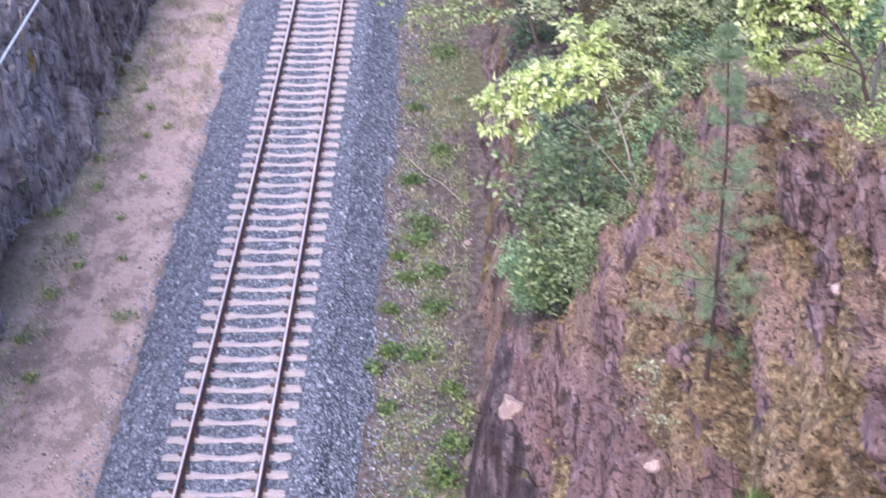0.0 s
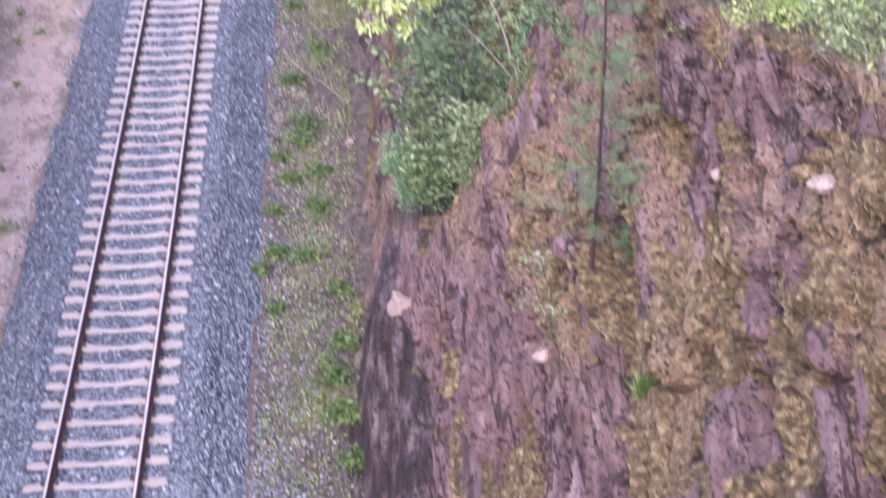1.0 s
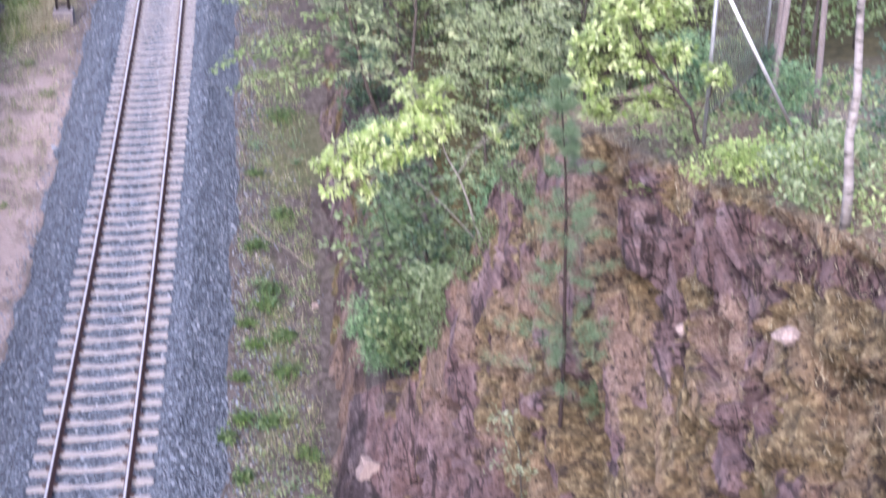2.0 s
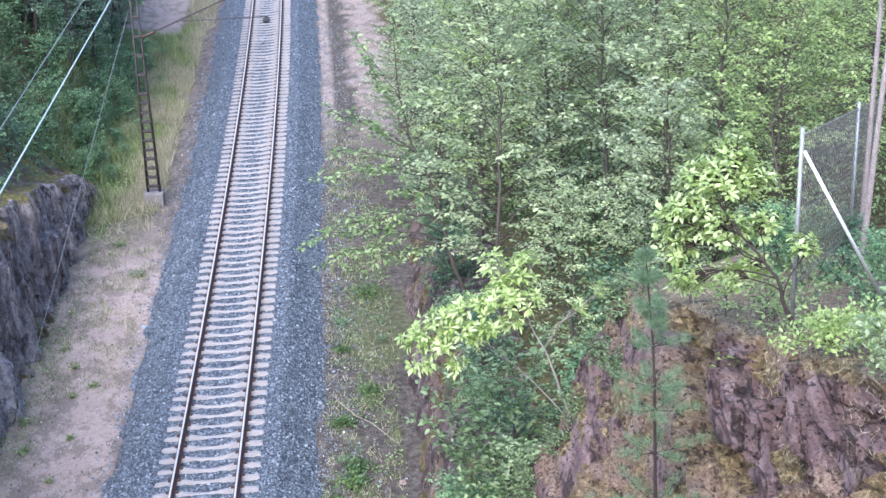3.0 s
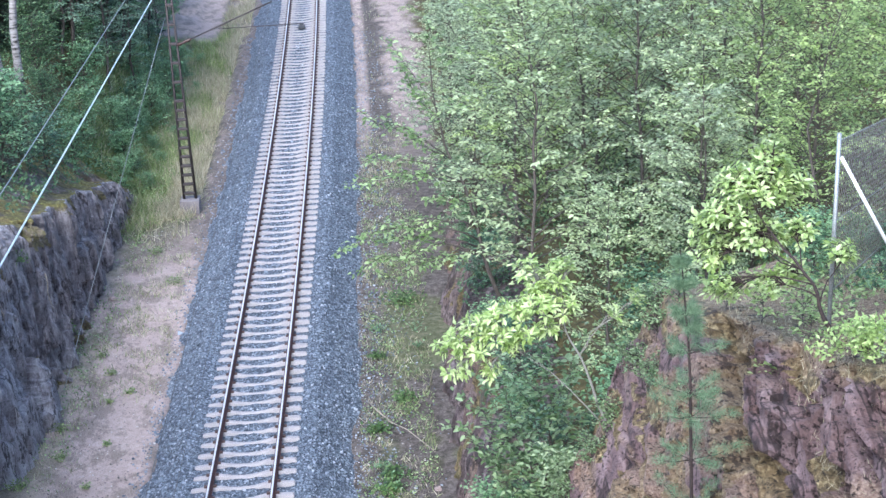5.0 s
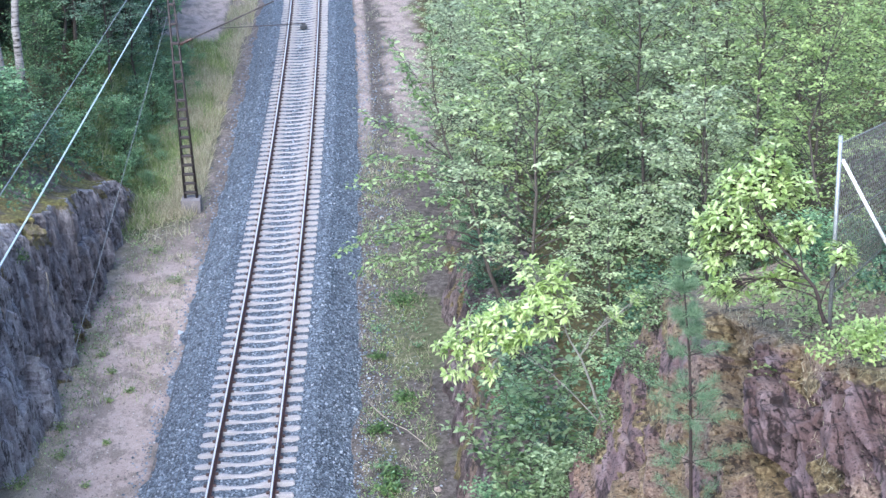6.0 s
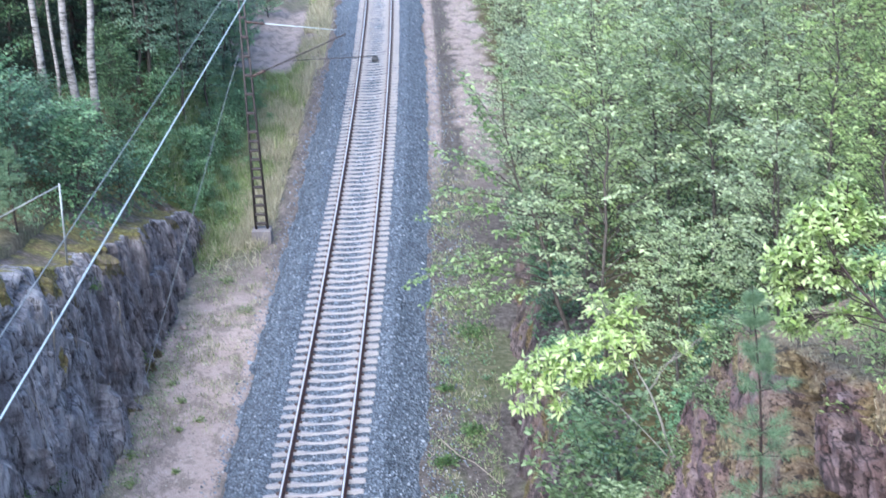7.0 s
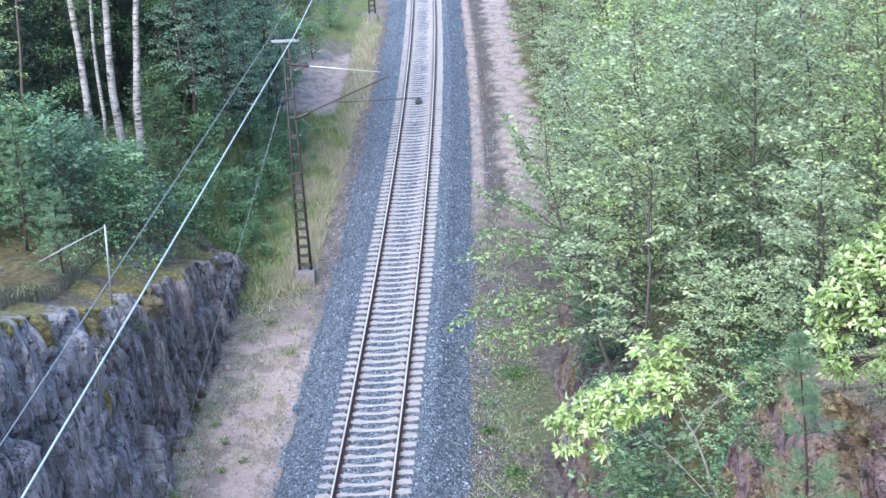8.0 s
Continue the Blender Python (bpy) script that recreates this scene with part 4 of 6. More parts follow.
track = thing("railway_track", (0, 0, 0), "single railway track with rusty rails on pale concrete sleepers", "railway track")
SLEEPER_Y = [PHASE + STEP * k for k in range(int((T0 - PHASE) / STEP), int((T1 - PHASE) / STEP))]
sl_mesh = sleeper_mesh()
for y in SLEEPER_Y:
    child("sleeper", sl_mesh, track, m=track_pose(y) @ pose(random.uniform(-0.015, 0.015), 0, random.uniform(-0.006, 0.006), 0, 0, random.uniform(-0.4, 0.4)))


def rail_meshes(side):
    body = [(-0.075, 0.0), (0.075, 0.0), (0.075, 0.012), (0.012, 0.035), (0.010, 0.125), (0.036, 0.135), (0.036, 0.158), (-0.036, 0.158), (-0.036, 0.135), (-0.010, 0.125), (-0.012, 0.035), (-0.075, 0.012)]
    head = [(-0.026, 0.158), (0.020, 0.158), (0.017, 0.166), (-0.022, 0.166)]
    out = []
    for nm, prof, mt in (("rail", body, M_rail), ("running_face", head, M_railtop)):
        vs, fs, n = [], [], len(prof)
        ys = np.arange(T0, T1, 0.61)
        for y in ys:
            m = track_pose(y)
            vs += [tuple(m @ Vector((side * 0.797 + px, 0, pz + 0.012))) for px, pz in prof]
        for i in range(len(ys) - 1):
            for k in range(n):
                fs.append((i * n + k, i * n + (k + 1) % n, (i + 1) * n + (k + 1) % n, (i + 1) * n + k))
        out.append(mesh_of(nm, vs, fs, mt))
    return out


for side in (-1, 1):
    b_, h_ = rail_meshes(side)
    rail = child("rail", b_, track, "rusty steel rail")
    child("running_face", h_, rail, "shiny worn top of the rail")

clip_v, clip_f = [], []
for y in SLEEPER_Y:
    m = track_pose(y)
    for side in (-1, 1):
        for e in (-1, 1):
            cx = side * 0.797 + e * 0.115
            o = len(clip_v)
            clip_v += [tuple(m @ Vector((cx + sx * 0.04, sy * 0.04, sz))) for sz in (0.0, 0.05) for sx, sy in ((-1, -1), (1, -1), (1, 1), (-1, 1))]
            clip_f += [tuple(o + i for i in q) for q in ((4, 5, 6, 7), (0, 1, 5, 4), (1, 2, 6, 5), (2, 3, 7, 6), (3, 0, 4, 7))]
clips = child("rail_fastening", mesh_of("rail_fastening", clip_v, clip_f, M_clip), track, "dark rusty rail clips")
tagged(clips, kind="stuff")

balise = thing("track_sensor", track_pose(88.8), "small dark sensor box between the rails", "sensor box")
child("casing", boxes_mesh("casing", [(-0.18, -0.22, -0.05, 0.18, 0.22, 0.12)], M_box), balise)
child("cover", boxes_mesh("cover", [(-0.1, -0.12, 0.12, 0.1, 0.12, 0.2)], M_box), balise)

# ---------------- masts and wires ----------------
def mast(y, place, label):
    ob = thing("catenary_mast", place, label, "mast", "masts beside the track")
    H = 9.1
    for sx in (-1, 1):
        w0, w1 = 0.22 * sx, 0.09 * sx
        child("leg", tubes_mesh("leg", [([(w0, 0, 0.25), (w1 - 0.2, 0, H)], [0.055, 0.036])], M_mast, 4), ob)
    for i in range(24):
        q = (i + 0.7) / 24.5
        if i > 9 and i % 2:
            continue
        z, w, xc = 0.25 + (H - 0.25) * q, 0.22 - 0.13 * q, -0.2 * q
        child("batten", boxes_mesh("batten", [(xc - w, -0.08, z - 0.045, xc + w, 0.08, z + 0.04)], M_mast), ob)
    child("footing", boxes_mesh("footing", [(-0.36, -0.36, -0.6, 0.36, 0.36, 0.28)], M_footing), ob, "weathered concrete footing")
    bar = child("crossbar", boxes_mesh("crossbar", [(-0.72, -0.05, H, 0.3, 0.05, H + 0.1)], M_galv), ob, "galvanised steel crossbar")
    for x in (-0.66, 0.2):
        child("insulator", tubes_mesh("insulator", [([(x, 0, H + 0.1), (x, 0, H + 0.16), (x, 0, H + 0.2), (x, 0, H + 0.3), (x, 0, H + 0.34)], [0.03, 0.07, 0.05, 0.07, 0.03])], M_insul, 8), bar)
    arm = child("tie_arm", tubes_mesh("tie_arm", [([(-0.1, 0, 8.28), (3.2, 0, 7.88)], [0.018, 0.016])], M_cable, 6), ob, "pale tie arm")
    child("insulator", tubes_mesh("insulator", [([(-0.1 + 0.12 * k, 0, 8.28 - 0.0145 * k) for k in range(7)], [0.03, 0.055, 0.035, 0.055, 0.035, 0.055, 0.03])], M_insul, 8), arm)
    arm = child("bracket_arm", tubes_mesh("bracket_arm", [([(-0.05, 0, 6.2), (3.56, 0, 7.72)], [0.03, 0.026])], M_mast, 6), ob, "sloping dark bracket arm")
    child("insulator", tubes_mesh("insulator", [([(0.0 + 0.09 * k, 0, 6.22 + 0.038 * k) for k in range(7)], [0.03, 0.075, 0.045, 0.075, 0.045, 0.075, 0.03])], M_insul, 8), arm)
    child("steady_arm", tubes_mesh("steady_arm", [([(1.55, 0, 6.78), (4.68, 0, 6.86)], [0.016, 0.016])], M_mast, 6), ob, "thin steady arm over the track")
    return ob


mast(60.57, (-3.61, 60.57, -0.5), "slender brown lattice mast on a concrete footing with an insulated bracket")
mast(120.0, (-4.6, 120.0, -0.6), "far slender brown lattice mast on a concrete footing")


def line(name, pts, radius, material, label, sag=0.0):
    out = []
    for a, b_ in zip(pts, pts[1:]):
        for q in np.linspace(0, 1, 13)[:-1]:
            c = np.array(a) + (np.array(b_) - np.array(a)) * q
            c[2] -= sag * 4 * q * (1 - q)
            out.append(tuple(c))
    out.append(pts[-1])
    ob = new(name, tubes_mesh(name, [(out, [radius] * len(out))], material, 6))
    return tagged(ob, label, "cable")


line("feeder_cable", [(-2.40, -3.0, 10.62), (-3.41, 60.57, 8.93), (-4.4, 120, 8.85)], 0.018, M_cable, "thick bright feeder cable on the mast crossbar")
line("thin_cable", [(-2.28, -3.0, 11.75), (-4.27, 60.57, 8.93), (-5.2, 120, 8.85)], 0.011, M_wire, "thin grey cable on the mast crossbar")
line("guy_wire", [(-5.85, 44.6, -0.75), (-3.97, 60.57, 6.77)], 0.010, M_wire, "thin grey guy wire from the mast to the ground")
line("messenger_wire", [(-0.6, -3.0, 7.3), (-0.1, 60.57, 7.2), (-1.0, 120, 7.1)], 0.006, M_darkwire, "thin messenger wire above the track", 0.5)
line("contact_wire", [(-0.6, -3.0, 5.75), (0.3, 60.57, 5.9), (-0.6, 120, 5.8)], 0.006, M_darkwire, "thin contact wire above the track")

# ---------------- chain-link fence ----------------
def fence():
    a, b_ = np.array((9.11, 19.0)), np.array((12.0, 24.8))
    L = float(np.linalg.norm(b_ - a))
    d = (b_ - a) / L
    ang = math.atan2(d[1], d[0])
    ob = thing("chain_link_fence", Matrix.Translation((9.11, 19.0, 11.75)) @ Matrix.Rotation(ang, 4, "Z"), "galvanised chain-link fence with a braced end post", "fence")
    drop = -0.19
    for x in (0.0, 4.4):
        child("post", tubes_mesh("post", [([(x, 0, -0.4 + drop * x), (x, 0, 2.12 + drop * x)], [0.027, 0.027])], M_galv, 10), ob)
    foot = Matrix.Rotation(-ang, 4, "Z") @ (Vector((10.43, 19.6, 11.4)) - Vector((9.11, 19.0, 11.75)))
    child("brace", tubes_mesh("brace", [([(0.0, -0.04, 1.82), tuple(foot)], [0.024, 0.024])], M_paint, 8), ob, "white sloping brace pipe")
    for z in (0.08, 1.0, 2.02):
        child("strand", tubes_mesh("strand", [([(0, 0, z), (L, 0, z + drop * L)], [0.006, 0.006])], M_galv, 4), ob)
    tubes, pitch, hh = [], 0.15, 2.0
    k = -hh
    while k < L:
        for sgn in (1, -1):
            x0, x1 = (k, k + hh) if sgn > 0 else (k + hh, k)
            lo, hi = (max(0.0, (0 - x0) / (x1 - x0)), min(1.0, (L - x0) / (x1 - x0))) if sgn > 0 else (max(0.0, (L - x0) / (x1 - x0)), min(1.0, (0 - x0) / (x1 - x0)))
            if hi > lo:
                q = [(x0 + (x1 - x0) * t, sgn * 0.003, 0.04 + hh * t + drop * (x0 + (x1 - x0) * t)) for t in (lo, hi)]
                tubes.append((q, [0.005, 0.005]))
        k += pitch
    child("wire_mesh", tubes_mesh("wire_mesh", tubes, M_mesh, 3), ob, "diamond steel wire mesh")
    return ob


fence()
post = thing("fence_post", (-6.9, 42.95, 4.9), "thin grey fence post with a white sloping rail", "fence post")
child("post", tubes_mesh("post", [([(0.0, 0, -0.3), (0.02, 0, 2.1)], [0.03, 0.03])], M_galv, 8), post)
child("rail", tubes_mesh("rail", [([(0.02, 0, 2.05), (-1.75, -0.5, 1.25)], [0.019, 0.019])], M_galv, 8), post)


# ---------------- trees beside the cliff ----------------
def hz(x, y):
    return float(height(np.array(x), np.array(y)))


def rel(base, pts):
    return [tuple(np.array(p[:3]) - np.array(base)) + tuple(p[3:]) for p in pts]


B = (7.5, 25.3, 5.9)
whorl_tree("young_tree", B, "young broadleaf tree with glowing yellow-green leaves on the rock spur", "tree",
           rel(B, [(7.5, 25.3, 5.9), (7.29, 25.3, 6.83), (7.0, 25.3, 7.7), (6.8, 25.3, 8.26), (6.55, 25.3, 8.75), (6.5, 25.3, 9.2)]), 0.03,
           [(0.2, (-1.9, 0.0, 2.65, 0.16))] + [(q if isinstance(q, float) else (-1.9, 0.0, 2.65), *rel(B, [c])) for q, c in (
               (0, (4.62, 25.3, 8.62, 0.30)), (0, (4.72, 25.2, 8.25, 0.24)), (0, (5.0, 25.4, 8.87, 0.34)), (0, (4.98, 25.3, 8.5, 0.26)), (0, (5.3, 25.2, 8.15, 0.20)),
               (0, (5.4, 25.4, 9.07, 0.34)), (0, (5.4, 25.2, 8.75, 0.28)), (0.8, (5.8, 25.5, 9.1, 0.34)), (0.8, (5.82, 25.2, 8.75, 0.26)), (0.85, (6.15, 25.3, 9.3, 0.34)),
               (0.85, (6.18, 25.2, 8.88, 0.22)), (0.9, (6.1, 25.5, 9.65, 0.30)), (0.95, (6.5, 25.4, 9.85, 0.28)), (0.9, (6.55, 25.2, 9.2, 0.28)), (0.95, (5.95, 25.5, 9.85, 0.22)),
               (0.95, (6.4, 25.4, 9.5, 0.28)), (0.62, (7.74, 25.3, 9.3, 0.16)), (0.62, (7.35, 25.3, 9.0, 0.13)))],
           M_leafbright, 0.14, M_palebark, 11, clumps=28, swell=1.06)
B = (6.6, 28.3, 2.4)
sprig_tree("grey_green_shrub", B, "tall loose shrub with dull grey-green leaves", "shrub",
           [(0, 0, 0), (-0.2, 0, 1.3), (0.0, 0, 2.6), (0.05, -0.1, 3.9)], 0.04,
           [(q, *rel(B, [e]), 0.06) for q, e in (
               (0.5, (5.0, 28.0, 6.35)), (0.45, (4.8, 27.8, 5.85)), (0.55, (5.4, 28.2, 6.6)), (0.6, (5.9, 27.8, 6.75)), (0.7, (6.3, 27.9, 6.6)), (0.6, (6.9, 27.8, 6.5)), (0.5, (7.3, 27.9, 6.2)),
               (0.45, (5.6, 27.6, 5.6)), (0.5, (6.0, 27.5, 5.9)), (0.4, (7.1, 27.8, 5.5)), (0.85, (5.6, 28.5, 7.0)), (0.9, (6.4, 28.5, 7.3)), (0.85, (7.1, 28.4, 7.0)), (0.35, (5.3, 27.8, 5.2)))],
           M_leafshrub, 0.14, M_bark, 12, twig=0.5, gap=0.10)
B = (6.3, 27.6, 2.2)
sprig_tree("hazel_shrub", B, "many-stemmed green shrub at the foot of the rock spur", "shrub",
           [(0, 0, 0), (-0.1, 0, 0.9), (0.1, 0, 1.8), (0.2, -0.1, 2.7)], 0.03,
           [(q, *rel(B, [e]), 0.06) for q, e in (
               (0.5, (6.5, 27.0, 5.3)), (0.4, (5.6, 27.3, 4.9)), (0.5, (6.9, 27.1, 5.0)), (0.6, (6.1, 27.1, 5.4)), (0.4, (6.3, 26.9, 4.7)), (0.35, (6.8, 27.0, 4.4)), (0.4, (5.9, 27.2, 4.3)), (0.3, (5.5, 27.3, 4.2)), (0.3, (6.4, 26.9, 4.0)))],
           M_leafshrub, 0.12, M_bark, 19, twig=0.45, gap=0.09)
B = (6.7, 25.9, 3.7)
leafy_tree("pale_shrub", B, "small shrub with pale whitish young leaves", "shrub", [(0, 0, 0), (0.05, 0, 0.8), (-0.1, 0, 1.6)], 0.025,
rel(B, [(6.5, 25.7, 6.15, 0.26), (6.8, 25.7, 5.95, 0.26), (6.3, 25.7, 5.8, 0.26), (6.65, 25.7, 5.45, 0.28), (6.95, 25.7, 6.25, 0.2), (6.2, 25.8, 6.25, 0.22), (6.45, 25.7, 5.1, 0.2)]), M_leafpale, 750, 0.10, M_bark, 13, gap=0.09)
B = (5.9, 28.5, 2.3)
leafy_tree("green_bush", B, "dense fresh green bush hanging over the rock face", "bush", [(0, 0, 0), (0, 0, 0.5), (-0.1, 0, 1.0)], 0.04,
           rel(B, [(5.4, 28.2, 4.2, 0.4), (5.75, 28.1, 3.8, 0.45), (5.6, 28.0, 3.35, 0.4), (6.1, 28.1, 4.1, 0.4), (5.95, 28.0, 3.3, 0.35), (5.35, 28.3, 3.7, 0.35)]), M_leafthicketgreen, 3600, 0.075, M_bark, 14, gap=0.08)

B = (8.99, 18.1, 11.5)
whorl_tree("leaning_tree", B, "small leaning tree with bright yellow-green leaves at the cliff edge", "tree",
           [(0, 0, 0), (-0.2, 0.05, 0.35), (-0.32, 0.1, 0.75), (-0.62, 0.4, 1.1), (-0.9, 0.7, 1.5)], 0.032,
           [(q, *rel(B, [c])) for q, c in (
               (0.8, (7.72, 18.9, 12.95, 0.26)), (0.95, (8.1, 19, 13.3, 0.28)), (0.95, (8.5, 19, 13.25, 0.24)), (0.6, (7.62, 19, 12.45, 0.24)), (0.8, (8.1, 18.8, 12.7, 0.28)), (0.6, (8.65, 18.9, 12.7, 0.2)),
               (0.5, (7.75, 19, 12.0, 0.2)), (0.5, (8.5, 18.7, 12.25, 0.17)), (0.35, (9.1, 18.6, 12.5, 0.16)), (0.95, (8.3, 19, 13.6, 0.2)), (0.95, (7.85, 18.9, 13.35, 0.2)), (0.6, (7.5, 19, 12.75, 0.18)), (0.4, (8.2, 18.6, 12.15, 0.16)))],
           M_leafbright, 0.105, M_pinebark, 15, clumps=58, aspect=0.5, swell=1.35)
B = (9.05, 17.3, 11.75)
leafy_tree("fern_bush", B, "low fresh green bush on the cliff edge", "bush", [(0, 0, 0), (0, 0, 0.2), (-0.05, 0, 0.4)], 0.02,
           [(-0.15, 0, 0.3, 0.28), (0.3, -0.1, 0.35, 0.3), (0.1, 0.1, 0.15, 0.3), (-0.4, 0.1, 0.1, 0.2), (0.7, -0.3, 0.3, 0.3)], M_leafmid, 1500, 0.07, M_bark, 16, gap=0.06)
B = (9.35, 15.9, 12.1)
leafy_tree("willow_bush", B, "low willow bush with pale grey-green leaves", "bush", [(0, 0, 0), (0, 0, 0.3), (-0.05, 0, 0.6)], 0.02,
           [(-0.2, 0, 0.45, 0.32), (0.25, 0.1, 0.6, 0.35), (0.0, -0.2, 0.2, 0.3), (0.6, 0, 0.4, 0.35)], M_leafpale, 1300, 0.075, M_bark, 17, gap=0.06)
B = (9.37, 14.6, 12.3)
leafy_tree("birch", B, "slender white-barked birch at the cliff edge", "tree", [(0, 0, 0), (-0.06, 0, 1.5), (-0.2, 0.1, 4.0), (-0.2, 0.1, 7.5)], 0.06,
           crown_blobs(8.0, 1.2, 0.55, 9, rng), M_leafmid, 2500, 0.07, M_birch, 18)
conifer("pine", (7.3, 18.3, 6.9), "thin young pine with a bare lower trunk on the rock ledge", 5.95, 0.92, 0.30, M_needle, M_pinebark, 21,
        whorls=11, tufts=13, per=22, blade=(0.11, 0.005), radius=0.037, droop=0.02, taper=1.25, trunk=[(0, 0, 0), (0.02, 0, 1.7), (-0.07, 0, 4.4), (-0.22, 0, 5.85)])
B = (7.0, 18.7, cliff_z(7.0, 18.7) - 0.1)
leafy_tree("sapling", B, "thin crooked sapling with few leaves", "sapling", [(0, 0, 0), (-0.1, 0, 0.6), (-0.12, 0, 1.3), (-0.3, 0, 2.0)], 0.022,
           [(-0.2, 0, 1.3, 0.25), (-0.35, 0, 1.9, 0.28), (0.05, 0, 1.0, 0.2)], M_leafalder, 160, 0.07, M_bark, 22, gap=0.1)
for i, (x, y, hh) in enumerate(((8.35, 21.4, 0.45), (8.6, 19.6, 0.4), (8.75, 21.0, 0.5), (8.55, 22.4, 0.5), (8.95, 19.3, 0.35), (8.2, 22.9, 0.4), (9.2, 20.6, 0.5))):
    r = np.random.default_rng(320 + i)
    trunk = [(0, 0, 0), (0.02, 0, hh * 0.5), (0, 0.02, hh)]
    sprig_tree("seedling", (x, y, cliff_z(x, y) - 0.03), "small green tree seedling on the brow of the cliff", "seedling", trunk, 0.008, whole_limbs(trunk, 0.26, 0.15, 9, r, 0.5), M_leafmid, 0.07, M_bark, 320 + i,
               "seedlings on the brow", twig=0.12, gap=0.06)
for i, (x, y, hh) in enumerate(((7.95, 24.7, 0.4), (7.6, 25.0, 0.35), (7.3, 25.1, 0.45), (6.95, 25.2, 0.4), (8.2, 24.2, 0.5), (6.65, 25.3, 0.35), (6.4, 25.3, 0.45), (7.75, 23.9, 0.35), (8.05, 25.1, 0.45))):
    r = np.random.default_rng(340 + i)
    trunk = [(0, 0, 0), (0.02, 0, hh * 0.5), (-0.03, 0.02, hh)]
    sprig_tree("bilberry_bush", (x, y, cliff_z(x, y) - 0.04), "small olive green bilberry bush on the edge of the rock spur", "bush", trunk, 0.008, whole_limbs(trunk, 0.34, 0.05, 16, r, 0.5), M_leafshrub, 0.06, M_bark, 340 + i,
               "bilberry bushes on the spur", twig=0.14, gap=0.05)
conifer("juniper", (7.9, 18.6, cliff_z(7.9, 18.6) - 0.05), "low dark green juniper on the rock", 0.34, 0.3, 0.05, M_needle, M_pinebark, 23, whorls=6, tufts=6, per=16, blade=(0.06, 0.008), radius=0.02)

for x, y, k in ((11.0, 22.2, 24), (11.25, 23.0, 25), (11.6, 21.9, 26)):
    conifer("pine", (x, y, hz(x, y) - 0.2), "tall bare pine trunk behind the fence", 9.5, 1.3, 0.62, M_needle, M_pinetrunk, k, whorls=8, tufts=6, per=14, blade=(0.12, 0.012), radius=0.055, group="pines behind the fence")

# ---------------- woods ----------------
wood_kinds = (  # height, crown width, crown start, limbs, leaf, leaf size, label
    (9.5, 2.2, 0.20, 64, M_leafalder, 0.14, "slim grey-barked alder with dense grey-green leaves"),
    (8.0, 1.9, 0.16, 56, M_leafalder, 0.135, "low grey-barked alder with loose grey-green sprays"),
    (10.5, 2.1, 0.24, 66, M_leafmid, 0.13, "slim alder with fresh green leaves"),
    (9.0, 1.7, 0.22, 62, M_leafmid, 0.11, "young birch with small fresh green leaves"),
    (9.0, 2.3, 0.15, 52, M_leafwillow, 0.14, "spreading goat willow with dull olive leaves"))
alders = []
for k, (hh, ww, st, n, leaf, size, words) in enumerate(wood_kinds):
    r = np.random.default_rng(31 + k)
    trunk = [(0, 0, 0), (r.normal(0, 0.25), 0, hh * 0.3), (r.normal(0, 0.3), r.normal(0, 0.2), hh * 0.65), (r.normal(0, 0.3), 0, hh * 0.98)]
    alders.append(sprig_tree("young_birch" if k == 3 else "goat_willow" if k == 4 else "alder_tree", (0, 0, -80), words, "tree", trunk, 0.06, whole_limbs(trunk, ww, st, n, r), leaf, size, M_bark, 31 + k,
                             "trees on the bank", twig=0.55 if k != 3 else 0.42, gap=0.125 if k != 3 else 0.11, start=0.4))
